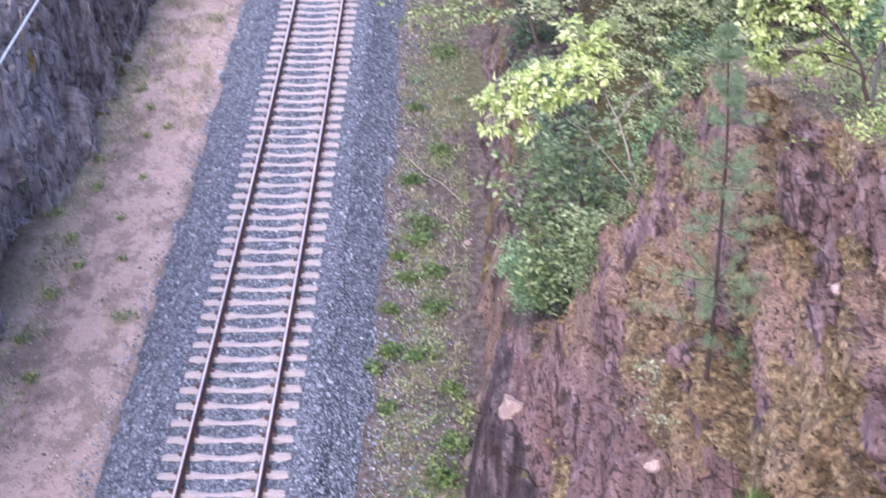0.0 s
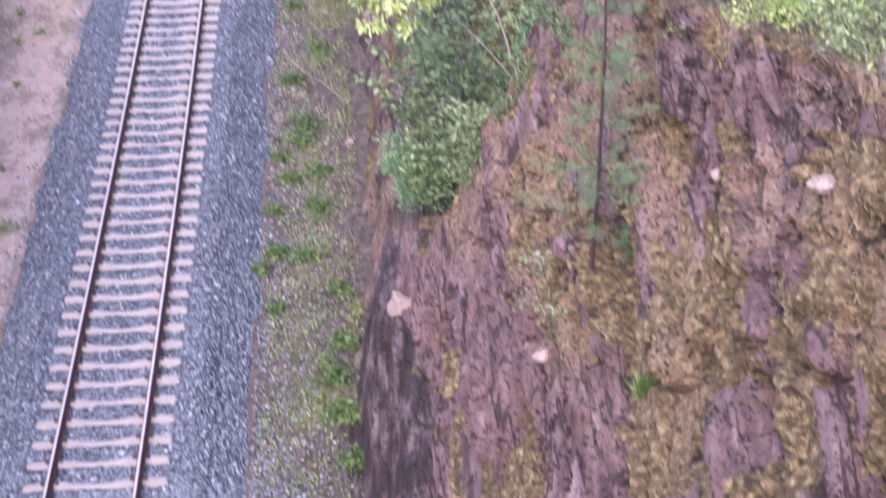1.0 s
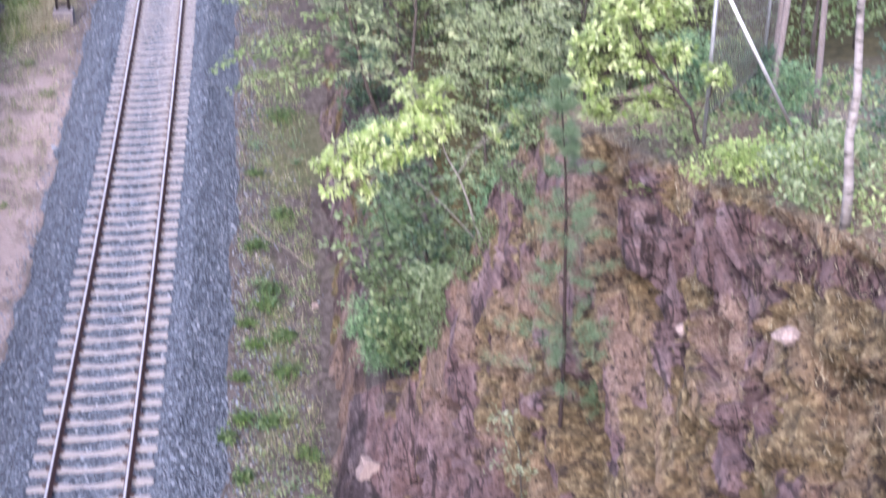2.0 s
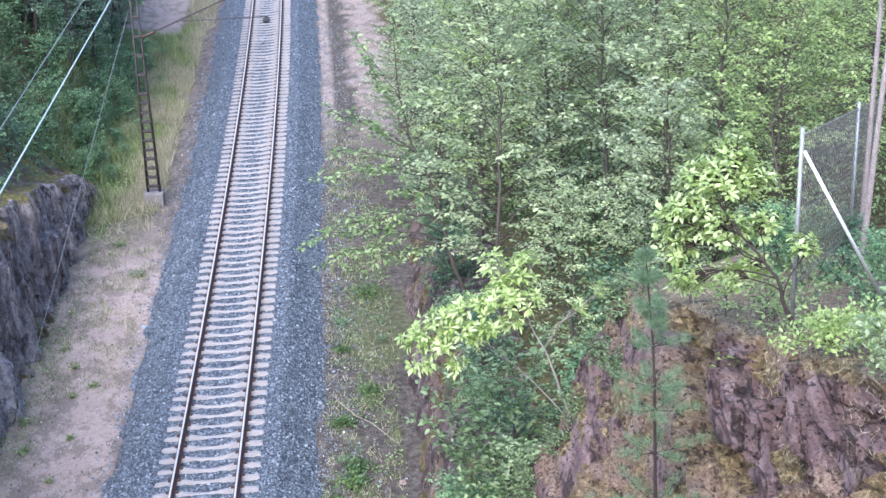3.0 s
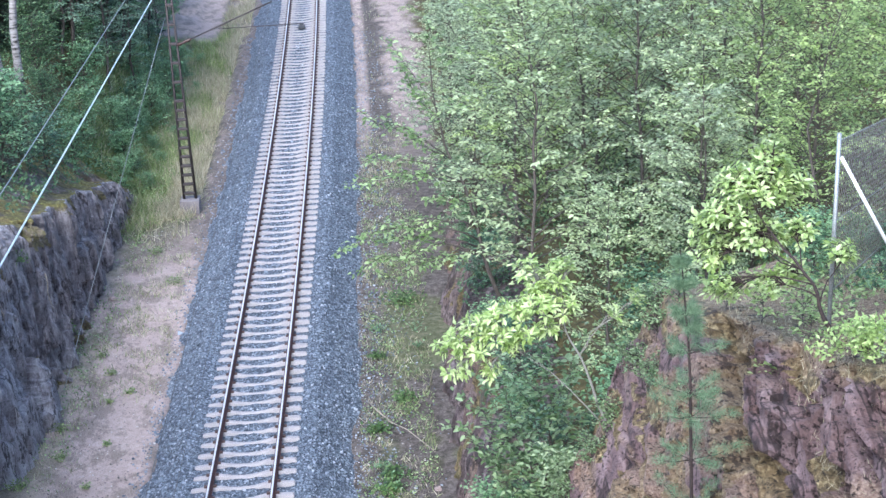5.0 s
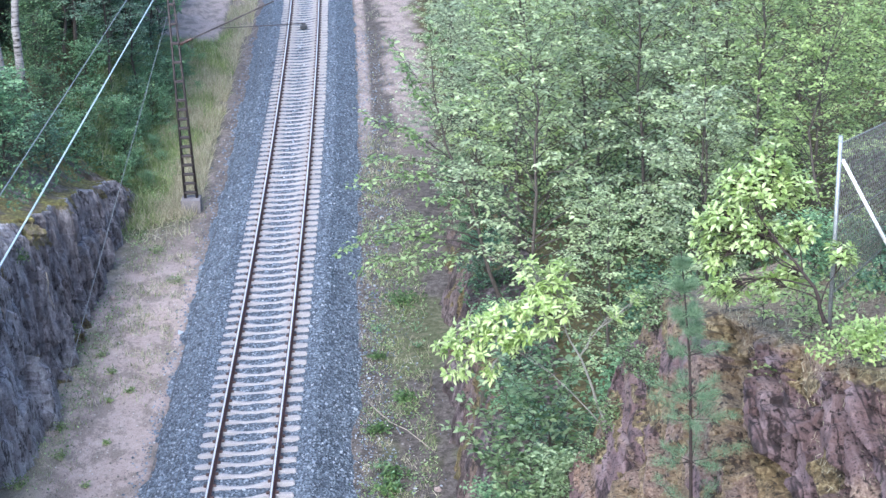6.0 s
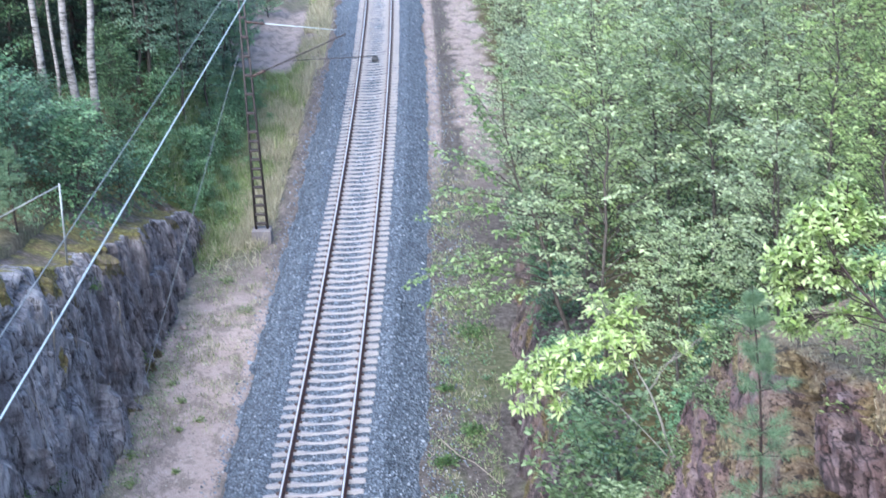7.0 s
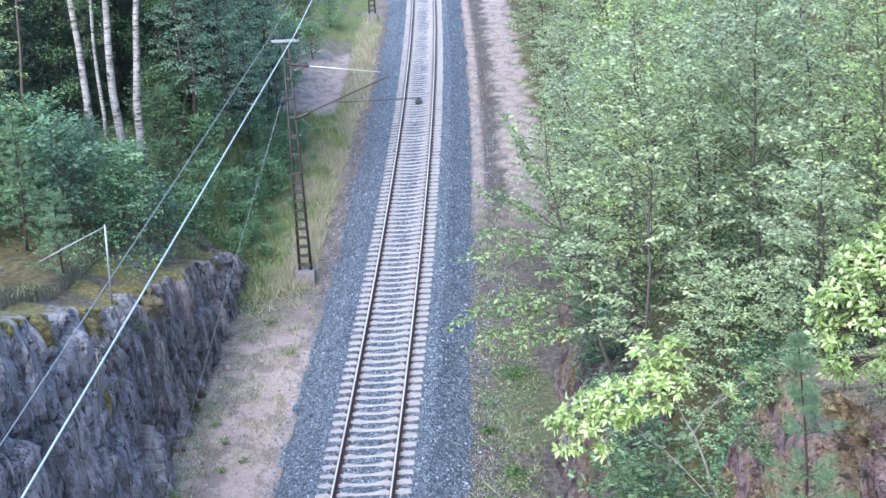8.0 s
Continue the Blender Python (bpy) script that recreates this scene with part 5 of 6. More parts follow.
spots = [(7.35, 38.0, 0, 1.0), (10.4, 40.5, 0, 1.02), (7.6, 46.5, 2, 0.95), (12.6, 37.5, 2, 0.95), (9.8, 46.0, 1, 1.1), (12.1, 44.0, 0, 1.0), (15.0, 43.0, 4, 1.0), (11.6, 51.0, 2, 1.0),
         (6.9, 53.5, 1, 0.95), (9.2, 55.5, 0, 1.0), (10.6, 34.0, 1, 0.8), (13.0, 32.5, 3, 0.85), (16.2, 36.0, 3, 0.95), (17.5, 41.5, 2, 1.0), (14.2, 49.0, 1, 1.1), (16.8, 54.0, 3, 1.05),
         (7.8, 62.0, 1, 1.0), (10.9, 61.0, 2, 1.0), (14.0, 60.0, 0, 1.0), (19.5, 47.0, 3, 1.1), (20.5, 56.0, 2, 1.0), (17.2, 64.0, 4, 1.0), (8.9, 70.0, 2, 1.0), (12.4, 71.0, 0, 1.0),
         (16.0, 74.0, 1, 1.1), (21.0, 68.0, 3, 1.1), (24.0, 60.0, 2, 1.1), (9.2, 80.0, 0, 1.0), (13.0, 84.0, 2, 1.0), (18.0, 86.0, 3, 1.1), (24.5, 78.0, 4, 1.2), (8.6, 92.0, 1, 1.1),
         (12.0, 98.0, 0, 1.1), (18.0, 101.0, 2, 1.1), (25.0, 94.0, 3, 1.2), (8.3, 108.0, 2, 1.1), (14.0, 114.0, 1, 1.2), (22.0, 115.0, 0, 1.2), (30.0, 108.0, 2, 1.2), (30.0, 84.0, 3, 1.2),
         (6.5, 58.5, 1, 0.9), (6.7, 66.0, 0, 0.85), (6.9, 74.5, 1, 0.95), (6.9, 84.5, 4, 0.9), (6.8, 95.0, 0, 0.95), (6.6, 104.0, 1, 1.0), (6.3, 116.0, 0, 1.1), (6.6, 49.5, 1, 0.75),
         (13.2, 26.8, 3, 0.75), (15.0, 29.5, 3, 0.85), (18.0, 31.5, 2, 0.9), (8.6, 33.6, 1, 0.62), (9.2, 42.6, 4, 0.9), (14.2, 38.6, 3, 0.95), (11.0, 37.2, 1, 0.85), (8.9, 50.5, 0, 0.95), (13.6, 55.5, 2, 1.0), (18.6, 37.0, 4, 0.95)]
for i, (x, y, k, sc) in enumerate(spots):
    m = Matrix.Translation((x, y, hz(x, y) - 0.15)) @ Matrix.Rotation(radians(67 * i), 4, "Z") @ Matrix.Rotation(radians((i * 37 % 7) - 3), 4, "X") @ Matrix.Diagonal((sc, sc, sc, 1))
    copy_thing(alders[k], m)
for src in alders:
    for o in (*src.children_recursive, src):
        bpy.data.objects.remove(o)

B = (6.9, 41.4, 2.4)
sprig_tree("overhanging_alder", B, "open grey-green alder leaning out over the verge", "tree",
           rel(B, [(6.9, 41.4, 2.4), (6.37, 41.3, 3.75), (6.13, 41.3, 4.86), (5.9, 41.3, 5.8), (5.6, 41.3, 6.6), (5.3, 41.3, 7.3), (5.1, 41.3, 8.3), (5.0, 41.3, 9.6)]), 0.065,
           [(q, *rel(B, [e]), rise) for q, e, rise in (
               (0.22, (2.55, 41.0, 4.6), 0.1), (0.25, (3.2, 41.2, 4.95), 0.1), (0.3, (3.8, 41.0, 5.3), 0.08), (0.2, (3.1, 40.6, 4.25), 0.1), (0.5, (2.95, 41.0, 6.4), 0.06), (0.55, (3.4, 41.2, 7.0), 0.05),
               (0.5, (4.2, 40.8, 6.7), 0.05), (0.65, (3.9, 41.0, 8.0), 0.04), (0.62, (3.3, 41.3, 8.15), 0.05), (0.7, (4.5, 41.0, 8.9), 0.03), (0.85, (4.0, 41.0, 10.1), 0.02), (0.8, (4.25, 41.4, 9.35), 0.03),
               (0.97, (5.0, 41.0, 10.4), 0.02), (0.2, (4.8, 40.4, 4.35), 0.06), (0.22, (4.2, 40.5, 4.1), 0.07), (0.4, (4.9, 40.5, 6.1), 0.05), (0.6, (4.6, 41.6, 7.3), 0.05), (0.75, (5.9, 41.8, 8.6), 0.03),
               (0.5, (6.7, 41.8, 7.0), 0.04), (0.4, (6.9, 41.0, 5.8), 0.05), (0.9, (5.7, 41.5, 9.8), 0.02))],
           M_leafshrub, 0.155, M_bark, 141, twig=0.5, gap=0.115, start=0.35)

# left side: birches, spruces and a thicket
birch_spots = [((-10.0, 60.3), 15, 0.18, (-0.5, 0)), ((-9.4, 60.2), 14.5, 0.17, (0.3, 0)), ((-11.45, 62.0), 15, 0.17, (-0.6, 0)), ((-12.2, 66.5), 14, 0.09, (-0.3, 0)), ((-9.4, 72.0), 13, 0.10, (0.1, 0)),
               ((-14.6, 64.0), 14, 0.08, (0.1, 0)), ((-11.5, 75.0), 13, 0.09, (0.2, 0)), ((-8.9, 79.0), 12, 0.09, (0, 0))]
for i, ((x, y), hh, rad, ln) in enumerate(birch_spots):
    r = np.random.default_rng(60 + i)
    leafy_tree("birch", (x, y, hz(x, y) - 0.2), "tall birch with a white black-flecked trunk" if i < 4 else "thin grey birch in the wood", "tree",
               [(0, 0, 0), (ln[0] * 0.5 + r.normal(0, 0.05), 0, hh * 0.3), (ln[0], 0, hh * 0.65), (ln[0], 0, hh)], rad, crown_blobs(hh, 1.9, 0.6, 14, r, (ln[0], 0)),
               M_leafmid if i % 2 else M_leafalder, 4200, 0.1, M_birch if i < 4 else M_bark, 60 + i, "birches in the wood", gap=0.18)
for i, (x, y, hh) in enumerate(((-8.9, 83.5, 9), (-10.3, 79.0, 9.5), (-9.3, 91.0, 9), (-12.0, 73.5, 9.5), (-11.6, 86.0, 10), (-13.6, 69.0, 9.0))):
    r = np.random.default_rng(240 + i)
    # Willows deeper in get dark leaves: the wood's inner shade put into colour.
    leafy_tree("goat_willow", (x, y, hz(x, y) - 0.2), "dusky green broadleaf tree at the edge of the wood", "tree", [(0, 0, 0), (0.1, 0, hh * 0.4), (0, 0, hh * 0.9)], 0.09,
               crown_blobs(hh, 1.7, 0.25, 24, r), M_leafedge if x > -10.5 else M_leafdarkshaded, 4200, 0.12, M_bark, 240 + i, "broadleaf trees at the wood's edge", gap=0.18, flat=0.6)
edge_src = []
for k, (leaf, size, words) in enumerate(((M_leafedge, 0.12, "young birch with hanging blue-green sprays"), (M_leafmid, 0.12, "pale green birch leaning over the cutting"))):
    r = np.random.default_rng(260 + k)
    trunk = [(0, 0, 0), (0.1, 0, 4.0), (0.0, 0.1, 8.0), (0.1, 0, 11.5)]
    edge_src.append(sprig_tree("edge_birch", (0, 0, -80), words, "tree", trunk, 0.08, whole_limbs(trunk, 2.0, 0.2, 72, r, 0.15), leaf, size, M_bark, 260 + k, "young birches at the wood's edge", twig=0.5, gap=0.13))
for i, (x, y, k, sc) in enumerate(((-9.3, 68.5, 0, 0.9), (-8.0, 71.5, 0, 0.85), (-7.3, 74.5, 0, 0.72), (-9.6, 75.5, 0, 1.0), (-8.4, 79.5, 0, 0.95), (-7.9, 85.0, 0, 0.85), (-12.6, 50.2, 1, 0.9), (-13.6, 53.5, 1, 0.8))):
    copy_thing(edge_src[k], Matrix.Translation((x, y, hz(x, y) - 0.2)) @ Matrix.Rotation(radians(81 * i), 4, "Z") @ Matrix.Diagonal((sc, sc, sc, 1)))
for src in edge_src:
    for o in (*src.children_recursive, src):
        bpy.data.objects.remove(o)
r = np.random.default_rng(90)
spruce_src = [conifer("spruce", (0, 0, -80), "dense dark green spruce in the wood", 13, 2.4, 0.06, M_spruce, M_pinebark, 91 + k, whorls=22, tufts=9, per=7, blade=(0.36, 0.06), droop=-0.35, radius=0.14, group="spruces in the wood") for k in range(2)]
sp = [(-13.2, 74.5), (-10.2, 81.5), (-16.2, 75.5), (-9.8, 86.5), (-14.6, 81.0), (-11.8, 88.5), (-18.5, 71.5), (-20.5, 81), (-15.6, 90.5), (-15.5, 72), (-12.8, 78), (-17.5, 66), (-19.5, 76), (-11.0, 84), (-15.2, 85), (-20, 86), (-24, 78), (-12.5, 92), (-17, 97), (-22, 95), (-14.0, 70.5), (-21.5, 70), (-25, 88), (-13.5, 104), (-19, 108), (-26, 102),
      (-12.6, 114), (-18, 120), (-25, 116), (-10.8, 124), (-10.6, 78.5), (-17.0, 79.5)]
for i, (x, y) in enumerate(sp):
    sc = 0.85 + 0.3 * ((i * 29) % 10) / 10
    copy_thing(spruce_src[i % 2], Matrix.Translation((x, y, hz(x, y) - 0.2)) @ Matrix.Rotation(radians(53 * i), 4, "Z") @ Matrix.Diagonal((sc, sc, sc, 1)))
for src in spruce_src:
    for o in (*src.children_recursive, src):
        bpy.data.objects.remove(o)

bush_src = []
for k, leaf in enumerate((M_leafthicketgreen, M_leafthicket, M_leafdarkshaded)):
    r = np.random.default_rng(120 + k)
    trunk = [(0, 0, 0), (0.1, 0, 0.8), (0, 0.1, 1.6), (0.05, 0, 2.3)]
    bush_src.append(sprig_tree("thicket_bush", (0, 0, -80), ("leafy green bush in the thicket", "grey-green bush in the thicket", "dark green bush in the thicket")[k], "bush",
                               trunk, 0.035, whole_limbs(trunk, 1.05, 0.05, 40, r, 0.5), leaf, 0.115, M_bark, 120 + k, "bushes in the thicket", twig=0.32, gap=0.09))
bs = [(-8.2, 50.5, 1.0, 0), (-9.6, 49.0, 1.1, 1), (-11.0, 51.5, 1.2, 0), (-7.6, 54.5, 1.0, 1), (-9.0, 55.5, 1.1, 0), (-10.6, 56.0, 1.1, 1), (-12.4, 56.0, 1.3, 0), (-7.4, 58.5, 0.9, 0), (-8.6, 60.0, 1.0, 2),
      (-11.4, 60.0, 1.0, 1), (-13.6, 60.0, 1.3, 0), (-7.9, 63.5, 0.9, 0), (-9.6, 64.5, 1.1, 2), (-8.4, 68.0, 1.0, 0), (-10.2, 68.0, 1.2, 2), (-8.8, 73.0, 1.0, 0), (-10.8, 71.0, 1.2, 2), (-9.5, 77.0, 1.2, 2),
      (-8.6, 83.0, 1.0, 0), (-10.0, 88.0, 1.3, 2), (-10.6, 96.0, 1.4, 2), (-10.4, 104, 1.3, 0), (-9.0, 112, 1.2, 2), (-7.3, 116, 1.0, 0), (-12.4, 47.5, 1.3, 0), (-13.6, 52, 1.5, 1), (-14.5, 56, 1.6, 0),
      (-6.2, 64.5, 0.5, 0), (-6.4, 62.2, 0.5, 0), (-5.4, 66.5, 0.3, 0), (-5.9, 68.2, 0.38, 0), (-5.2, 70.6, 0.28, 0), (-6.0, 73.4, 0.42, 0), (-5.5, 75.8, 0.3, 0), (-6.4, 77.6, 0.45, 0), (-5.8, 81.0, 0.36, 0), (-6.8, 84.2, 0.5, 0), (-5.3, 84.0, 0.28, 0), (-6.9, 65.6, 0.5, 1), (-6.6, 70.8, 0.45, 0), (-5.0, 78.6, 0.25, 0), (-7.3, 67.0, 0.75, 0), (-7.0, 72.0, 0.7, 1), (-7.6, 76.5, 0.85, 0), (-6.7, 69.5, 0.5, 0), (-7.6, 82.0, 0.8, 1), (-5.6, 63.6, 0.32, 0), (-7.0, 79.0, 0.6, 0), (-12.2, 53.8, 1.4, 1), (-6.3, 71.5, 0.8, 0), (-6.9, 68.2, 0.8, 0), (-6.1, 76.5, 0.85, 0), (-6.6, 65.0, 0.7, 0), (-5.9, 80.5, 0.8, 0), (-6.6, 74.0, 0.75, 0),
      (-7.9, 93.0, 1.2, 0), (-8.3, 97.0, 1.3, 1), (-8.0, 89.5, 1.1, 0), (-8.7, 101.0, 1.4, 0), (-7.5, 104.5, 1.0, 0),
      (6.4, 33.0, 0.55, 0), (6.9, 31.2, 0.6, 1), (8.6, 31.0, 0.9, 0), (10.2, 30.5, 1.0, 0), (7.9, 29.2, 0.8, 2), (9.3, 28.9, 0.8, 0), (6.6, 36.0, 0.7, 1), (6.2, 38.4, 0.6, 0), (6.5, 44.0, 0.7, 1), (6.4, 49.5, 0.6, 0),
      (9.5, 34.0, 1.0, 1), (11.8, 29.8, 1.0, 2), (6.3, 58.0, 0.7, 0), (7.0, 66.0, 0.8, 1), (7.2, 75.0, 0.8, 0), (7.4, 86.0, 0.8, 1), (10.4, 24.6, 0.5, 0), (10.9, 22.6, 0.45, 1), (10.6, 20.2, 0.45, 0), (11.6, 18.6, 0.6, 1)]
bs = [(x, y, sc * (1.3 if y < 58 else 0.95) if x < -7.2 and not 52 < y < 61.5 else sc * (0.8 if x < -7 and y < 63 else 1.0), k) for x, y, sc, k in bs]
for i, (x, y, sc, k) in enumerate(bs):
    copy_thing(bush_src[k], Matrix.Translation((x, y, hz(x, y) - 0.1)) @ Matrix.Rotation(radians(71 * i), 4, "Z") @ Matrix.Diagonal((sc, sc, sc, 1)))
for src in bush_src:
    for o in (*src.children_recursive, src):
        bpy.data.objects.remove(o)
B = (-12.9, 50.0, hz(-12.9, 50.0))
leafy_tree("aspen", B, "tall pale green aspen beside the cutting", "tree", [(0, 0, 0), (0.1, 0, 3), (0, 0, 6), (0, 0, 9)], 0.1, crown_blobs(9.5, 1.5, 0.2, 22, rng), M_leafalder, 6500, 0.1, M_bark, 131, gap=0.14)
conifer("pine", (-10.2, 46.8, hz(-10.2, 46.8)), "small thin pine above the rock wall", 4.2, 1.1, 0.2, M_needle, M_pinebark, 132, whorls=12, tufts=7, per=16, blade=(0.12, 0.012), radius=0.05)
conifer("pine", (-8.6, 44.6, hz(-8.6, 44.6)), "small thin pine above the rock wall", 2.6, 0.8, 0.15, M_needle, M_pinebark, 133, whorls=10, tufts=7, per=16, blade=(0.11, 0.012), radius=0.035)

# ---------------- low growth ----------------
def scatter(n, x0, x1, y0, y1, r, keep=0.45, scale=0.5, seed=200):
    x, y = r.uniform(x0, x1, n), r.uniform(y0, y1, n)
    ok = fbm(x * scale, y * scale, x * 0, seed, 3, True) > keep + r.normal(0, 0.05, n)
    x, y = x[ok], y[ok]
    return x, y


r = np.random.default_rng(140)
pts = []
for n, x0, x1, y0, y1, kp in ((15000, 5.7, 13, 27.5, 60, 0.42), (7000, 6.5, 16, 60, 110, 0.42), (16000, -14, -6.8, 46, 84, 0.40), (900, 9.9, 12.5, 13, 26, 0.45)):
    x, y = scatter(n, x0, x1, y0, y1, r, kp)
    pts.append(np.stack([x, y, height(x, y) + r.uniform(0.02, 0.5, len(x))], 1))
under = new("undergrowth", leaves_mesh("undergrowth", np.concatenate(pts), 0.13, M_leafdarkshaded, r, 0.8))
tagged(under, "low dark green undergrowth on the wood floor", "undergrowth", kind="stuff")

def grass_roots(rows, r):
    pts = []
    for n, x0, x1, y0, y1, kp in rows:
        x, y = scatter(n, x0, x1, y0, y1, r, kp, 0.7 if x0 < -5.8 or y0 > 56 else 1.5)
        x = x + track_x(y)
        bare = (lot(x - track_x(y), y) > 0.3) | (np.abs(y - (y0 + y1) / 2) > (y1 - y0) / 2 * r.uniform(0.75, 1.0, len(y)))
        x, y = x[~bare], y[~bare]
        pts.append(np.stack([x, y, ground_z(x, y)[:, 2]], 1))
    return np.concatenate(pts)


lush = []
for n, x0, x1, y0, y1, kp, top in ((9000, -8.4, -4.6, 61, 88, 0.42, 0.6),):
    x, y = scatter(n, x0, x1, y0, y1, r, kp)
    base_z = ground_z(x, y)[:, 2] if x0 < 0 else height(x, y) + 0.02
    lush.append(np.stack([x, y, base_z + r.uniform(0.02, top, len(x))], 1))
for n, x0, x1, y0, y1, kp in ((8000, 2.85, 5.0, 22, 66, 0.51), (2200, -5.9, -4.9, 26, 58, 0.50)):
    x, y = scatter(n, x0, x1, y0, y1, r, kp, 1.3)
    x = x + track_x(y)
    lush.append(np.stack([x, y, ground_z(x, y)[:, 2] + r.uniform(0.01, 0.2, len(x))], 1))
x, y = scatter(6000, 9.3, 13.0, 12, 25.5, r, 0.43)
tagged(new("ledge_herbs", leaves_mesh("ledge_herbs", np.stack([x, y, height(x, y) + r.uniform(0.02, 0.3, len(x))], 1), 0.075, M_leafmid, r, 0.6)), "fresh green herbs on top of the cliff", "undergrowth", kind="stuff")
x, y = scatter(36000, 8.5, 26.0, 29, 80, r, 0.34)
tagged(new("low_saplings", leaves_mesh("low_saplings", np.stack([x, y, height(x, y) + r.uniform(0.05, 1.3, len(x))], 1), 0.14, M_leafshrub, r, 0.8)), "dense green saplings under the trees", "undergrowth", kind="stuff")
tagged(new("herb_layer", leaves_mesh("herb_layer", np.concatenate(lush), 0.08, M_leafshrub, r, 0.6)), "low green herbs among the grass", "undergrowth", kind="stuff")
x, y = scatter(16000, 8.5, 12.0, 12, 25.5, r, 0.42)
tagged(new("ledge_grass", blades_mesh("ledge_grass", np.stack([x, y, height(x, y)], 1), 0.10, 0.008, M_drygrass, r, 0.6)), "thin dry grass on top of the cliff", "grass", kind="stuff")
bank = grass_roots(((70000, -8.6, -3.4, 57, 92, 0.38), (9000, -4.6, -3.0, 88, 122, 0.42)), r)
verge = grass_roots(((900, -9.0, -6.8, 36, 50, 0.5), (7500, -5.4, -3.0, 43, 63, 0.53), (2200, -5.9, -4.6, 26, 50, 0.52), (15000, 2.9, 4.9, 22, 72, 0.49), (3000, 2.9, 6.5, 66, 120, 0.52)), r)
for roots, lng, wid, words in ((bank, 0.5, 0.032, "on the bank"), (verge, 0.2, 0.018, "on the verge")):
    half = r.uniform(0, 1, len(roots)) < (0.06 if lng > 0.3 else 0.38) + (0.7 if lng > 0.3 else 0.3) * smooth(np.abs(roots[:, 0] - track_x(roots[:, 1])) + r.normal(0, 0.3, len(roots)) + 7.0 * (fbm(roots[:, 0] * 0.9, roots[:, 1] * 0.35, roots[:, 0] * 0, 301, 3, True) - 0.5), 4.1, 5.2)
    tagged(new("grass", blades_mesh("grass", roots[half], lng, wid, M_grassblade, r, 0.5)), "rough green grass " + words, "grass", kind="stuff")
    tagged(new("dry_grass", blades_mesh("dry_grass", roots[~half], lng, wid, M_drygrass, r, 0.55)), "bleached dry grass " + words, "grass", kind="stuff")


def weed(x, y, size, n, seed, label, leaf=M_weed, ls=0.11):
    r = np.random.default_rng(seed)
    ob = thing("weed_plant", (x, y, float(ground_z(np.array(x), np.array(y))[2])), label, "weed", "weeds on the verge")
    st = [([(0, 0, 0), tuple(np.array([math.cos(a) * 0.6, math.sin(a) * 0.6, 0.7]) * size)], [0.008, 0.004]) for a in np.arange(4) * 1.6]
    for pts_r in st:
        child("stem", tubes_mesh("stem", [pts_r], leaf, 4), ob)
    c = r.normal(0, 0.42, (n, 3)) * size
    c[:, 2] = np.abs(c[:, 2]) * 0.7 + 0.05
    child("leaves", leaves_mesh("leaves", c, ls, leaf, r, 1.1, 0.65), ob)


for i, (x, y, sz) in enumerate([(3.6, 38.1, 0.5), (3.5, 37.3, 0.45), (3.9, 33.9, 0.45), (2.85, 33.8, 0.3), (2.9, 32.0, 0.36), (2.55, 31.2, 0.3), (2.9, 29.7, 0.26), (3.5, 31.8, 0.3), (4.1, 27.2, 0.5), (4.1, 49.9, 0.75),
                                (3.0, 36.4, 0.3), (4.3, 28.4, 0.4), (3.2, 35.3, 0.3), (4.2, 26.0, 0.5), (4.3, 30.4, 0.3), (3.9, 35.6, 0.4), (3.3, 40.6, 0.4), (4.0, 42.6, 0.4), (3.3, 45.5, 0.3), (4.4, 24.6, 0.4)]):
    weed(x, y, sz, int(150 * sz / 0.4), 150 + i, "leafy bright green weed on the verge")
wr = np.random.default_rng(260)
for i in range(26):
    x, y = wr.uniform(2.9, 4.6), wr.uniform(24, 58)
    weed(x, y, wr.uniform(0.25, 0.55), int(wr.uniform(25, 70)), 270 + i, "thin olive green weed on the verge", M_grassblade if i % 3 else M_leafthicketgreen, 0.07)
for i, (x, y, sz) in enumerate([(-3.4, 33.5, 0.42), (-6.0, 38.7, 0.4), (-5.5, 32.5, 0.35), (-3.9, 44.3, 0.2), (-4.4, 43.7, 0.16), (-3.4, 53.1, 0.42), (-4.5, 56.0, 0.45), (-5.1, 47.0, 0.25), (-4.9, 36.0, 0.2), (-5.3, 34.6, 0.3), (-5.35, 37.4, 0.3), (-5.2, 40.3, 0.25), (-5.5, 42.0, 0.3), (-4.3, 38.6, 0.16), (-3.9, 36.4, 0.14), (-5.0, 30.9, 0.35), (-4.6, 45.6, 0.22), (-4.1, 41.0, 0.15)]):
    weed(x, y, sz, int(150 * sz / 0.4), 180 + i, "low olive green weed on the sand", M_grassblade, 0.07)
for i, (x, y) in enumerate([(8.35, 13.4), (7.4, 16.0), (7.75, 13.1)]):
    r = np.random.default_rng(210 + i)
    q = cliff_pts(np.array([[x]]), np.array([[y]]))[0, 0]
    tuft = new("grass_tuft", blades_mesh("grass_tuft", q + r.normal(0, 0.05, (170, 3)), 0.3, 0.014, M_weed, r, 0.5))
    tagged(tuft, "fresh green grass tuft on the mossy rock", "grass tuft", "tufts on the cliff")


def stone(name, place, size, seed, label, material):
    r = np.random.default_rng(seed)
    bm = bmesh.new()
    bmesh.ops.create_icosphere(bm, subdivisions=2, radius=1.0)
    for v in bm.verts:
        k = 0.75 + 0.5 * noise.noise(v.co * 1.3 + Vector((seed, 0, 0)))
        v.co = Vector((v.co.x * size[0], v.co.y * size[1], v.co.z * size[2])) * k
    me = bpy.data.meshes.new(name)
    bm.to_mesh(me)
    bm.free()
    me.materials.append(material)
    ob = new(name, me)
    ob.location = place
    return tagged(ob, label, "stone", "pale stones")


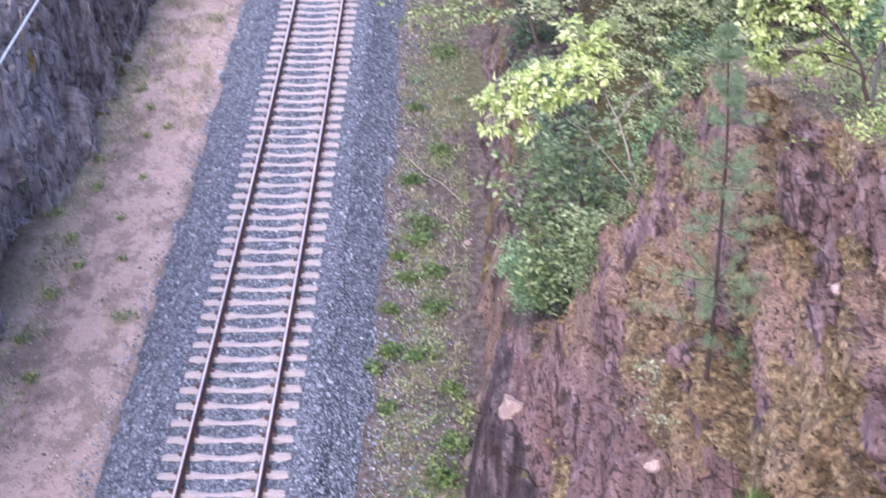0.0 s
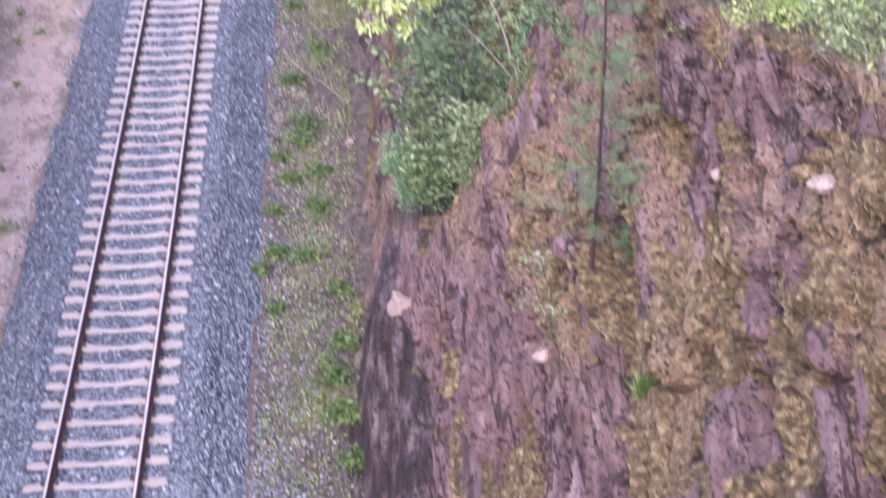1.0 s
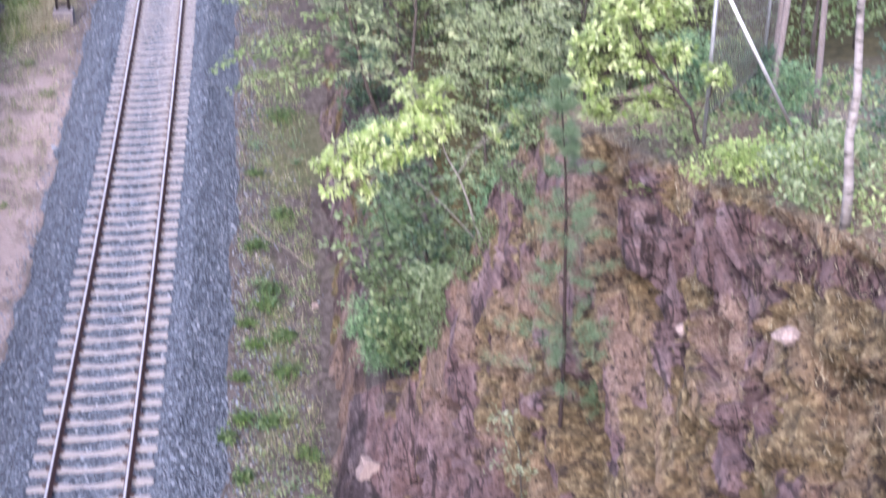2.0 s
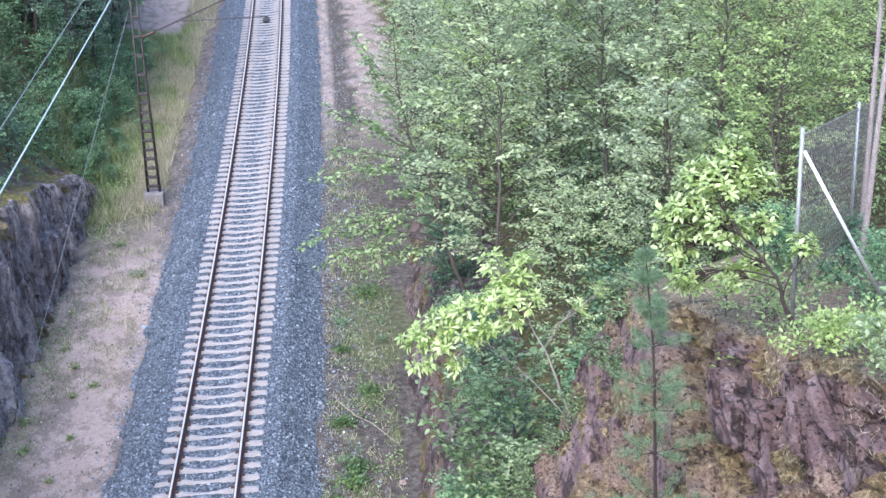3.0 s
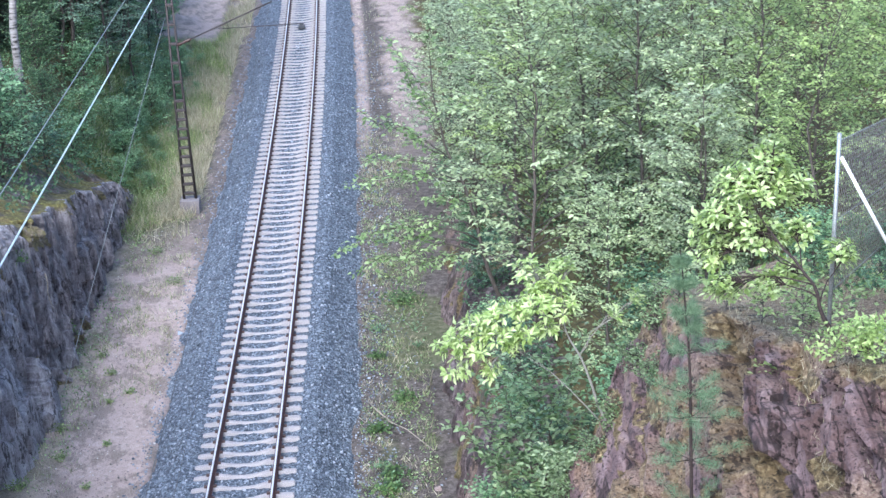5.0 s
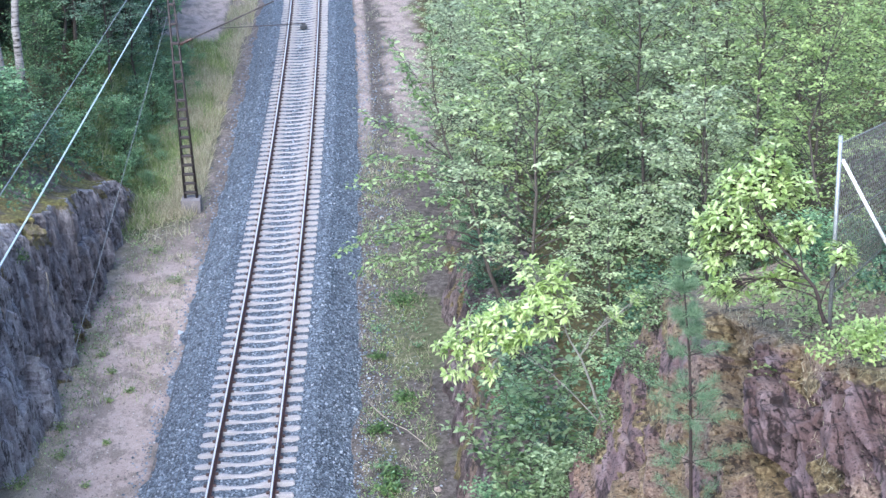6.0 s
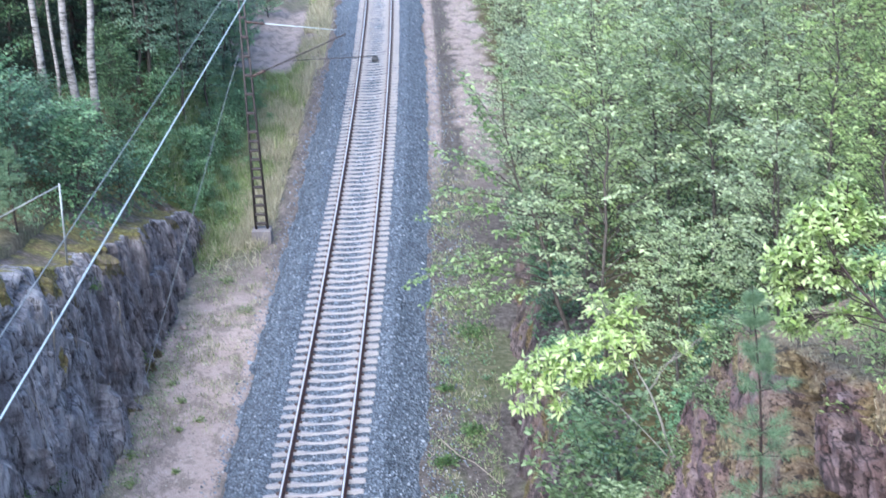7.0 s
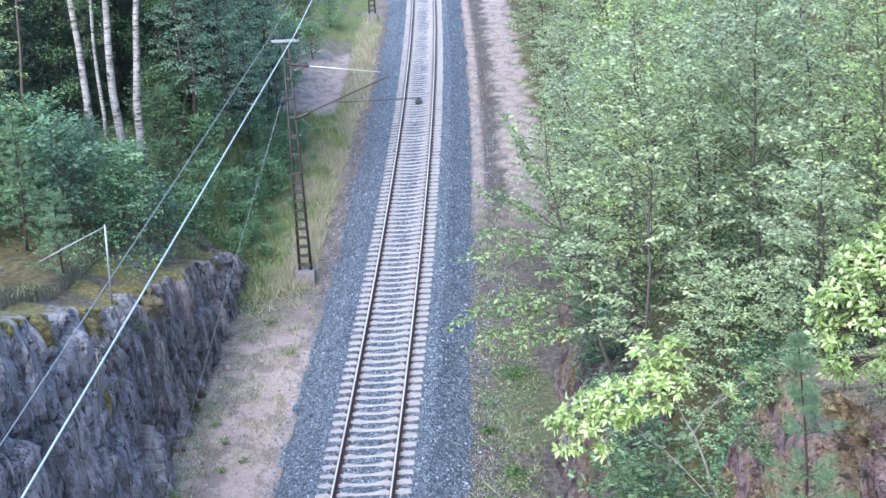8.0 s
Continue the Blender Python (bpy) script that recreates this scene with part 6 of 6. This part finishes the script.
def on_cliff(x, y, out=0.06):
    q = cliff_pts(np.array([[x]]), np.array([[y]]))[0, 0]
    return (q[0] - 0.9 * out, q[1], q[2] + 0.4 * out)


for i, (p, sz, lb) in enumerate([((4.74, 37.2, -0.5), (0.11, 0.09, 0.09), "white stone on the verge"), ((-5.4, 51.7, -0.68), (0.16, 0.13, 0.12), "pale stone on the sand below the rock wall"),
                                 (on_cliff(5.28, 25.5), (0.32, 0.25, 0.4), "pale pink broken stone in the rock face"), (on_cliff(6.71, 19.47), (0.16, 0.1, 0.13), "pale broken stone on the cliff"),
                                 (on_cliff(6.9, 18.49), (0.15, 0.1, 0.14), "pale broken stone on the cliff"), (on_cliff(8.9, 14.1), (0.19, 0.13, 0.12), "pale pink stone slab on the cliff"),
                                 (on_cliff(8.38, 16.8), (0.12, 0.1, 0.1), "pale broken stone on the cliff"), (on_cliff(7.24, 19.57), (0.24, 0.15, 0.17), "pink boulder beside the young pine")]):
    stone("stone", p, sz, 7 + i, lb, M_paleblock)
for a, b_, rd, lb in (((3.0, 42.4, -0.45), (4.7, 38.9, -0.3), 0.022, "long bleached dead branch on the verge"), ((4.75, 43.0, -0.4), (4.85, 42.2, 0.5), 0.03, "short pale dead stick by the rock face")):
    stick = new("dead_branch", tubes_mesh("dead_branch", [(bent(a, b_, rng, 0.03, 6), [rd * (1 - 0.12 * k) for k in range(6)])], M_deadwood, 6))
    tagged(stick, lb, "branch")
stump_z = cliff_z(8.85, 20.3)
stump = new("tree_stump", tubes_mesh("tree_stump", [([(8.85, 20.3, stump_z - 0.15), (8.84, 20.3, stump_z + 0.10), (8.84, 20.3, stump_z + 0.2)], [0.06, 0.045, 0.04])], M_deadwood, 9))
tagged(stump, "short pale tree stump at the cliff edge", "stump")


def on_wall(u, y, out=0.05):
    q = left_wall_pts(np.array([[u]]), np.array([[y]]))[0, 0]
    return (q[0] + out, q[1], q[2])


for y, u0, u1 in ((38.3, 0.86, 0.62), (41.2, 0.80, 0.62), (36.4, 0.72, 0.52), (45.6, 0.70, 0.48), (34.2, 0.6, 0.42), (50.2, 0.7, 0.45)):
    pts = [on_wall(u, y + 0.35 * (u0 - u)) for u in np.linspace(u0, u1, 5)]
    tagged(new("hanging_branch", tubes_mesh("hanging_branch", [(pts, [0.02, 0.018, 0.015, 0.012, 0.008])], M_deadwood, 5)), "thin bleached dead branch hanging on the rock wall", "branch", "dead branches on the rock wall")
for k, (y, u) in enumerate(((33.6, 0.45), (35.2, 0.3), (44.4, 0.82), (37.2, 0.25), (47.2, 0.2))):
    r = np.random.default_rng(230 + k)
    fern = thing("fern", on_wall(u, y), "small green fern growing from a crack in the rock wall", "fern", "ferns on the rock wall")
    child("fronds", leaves_mesh("fronds", np.abs(r.normal(0, 0.16, (70, 3))) * np.array([1, 0, 1]) + r.normal(0, 0.14, (70, 3)) * np.array([0, 1, 0.4]), 0.09, M_weed, r, 0.8), fern)
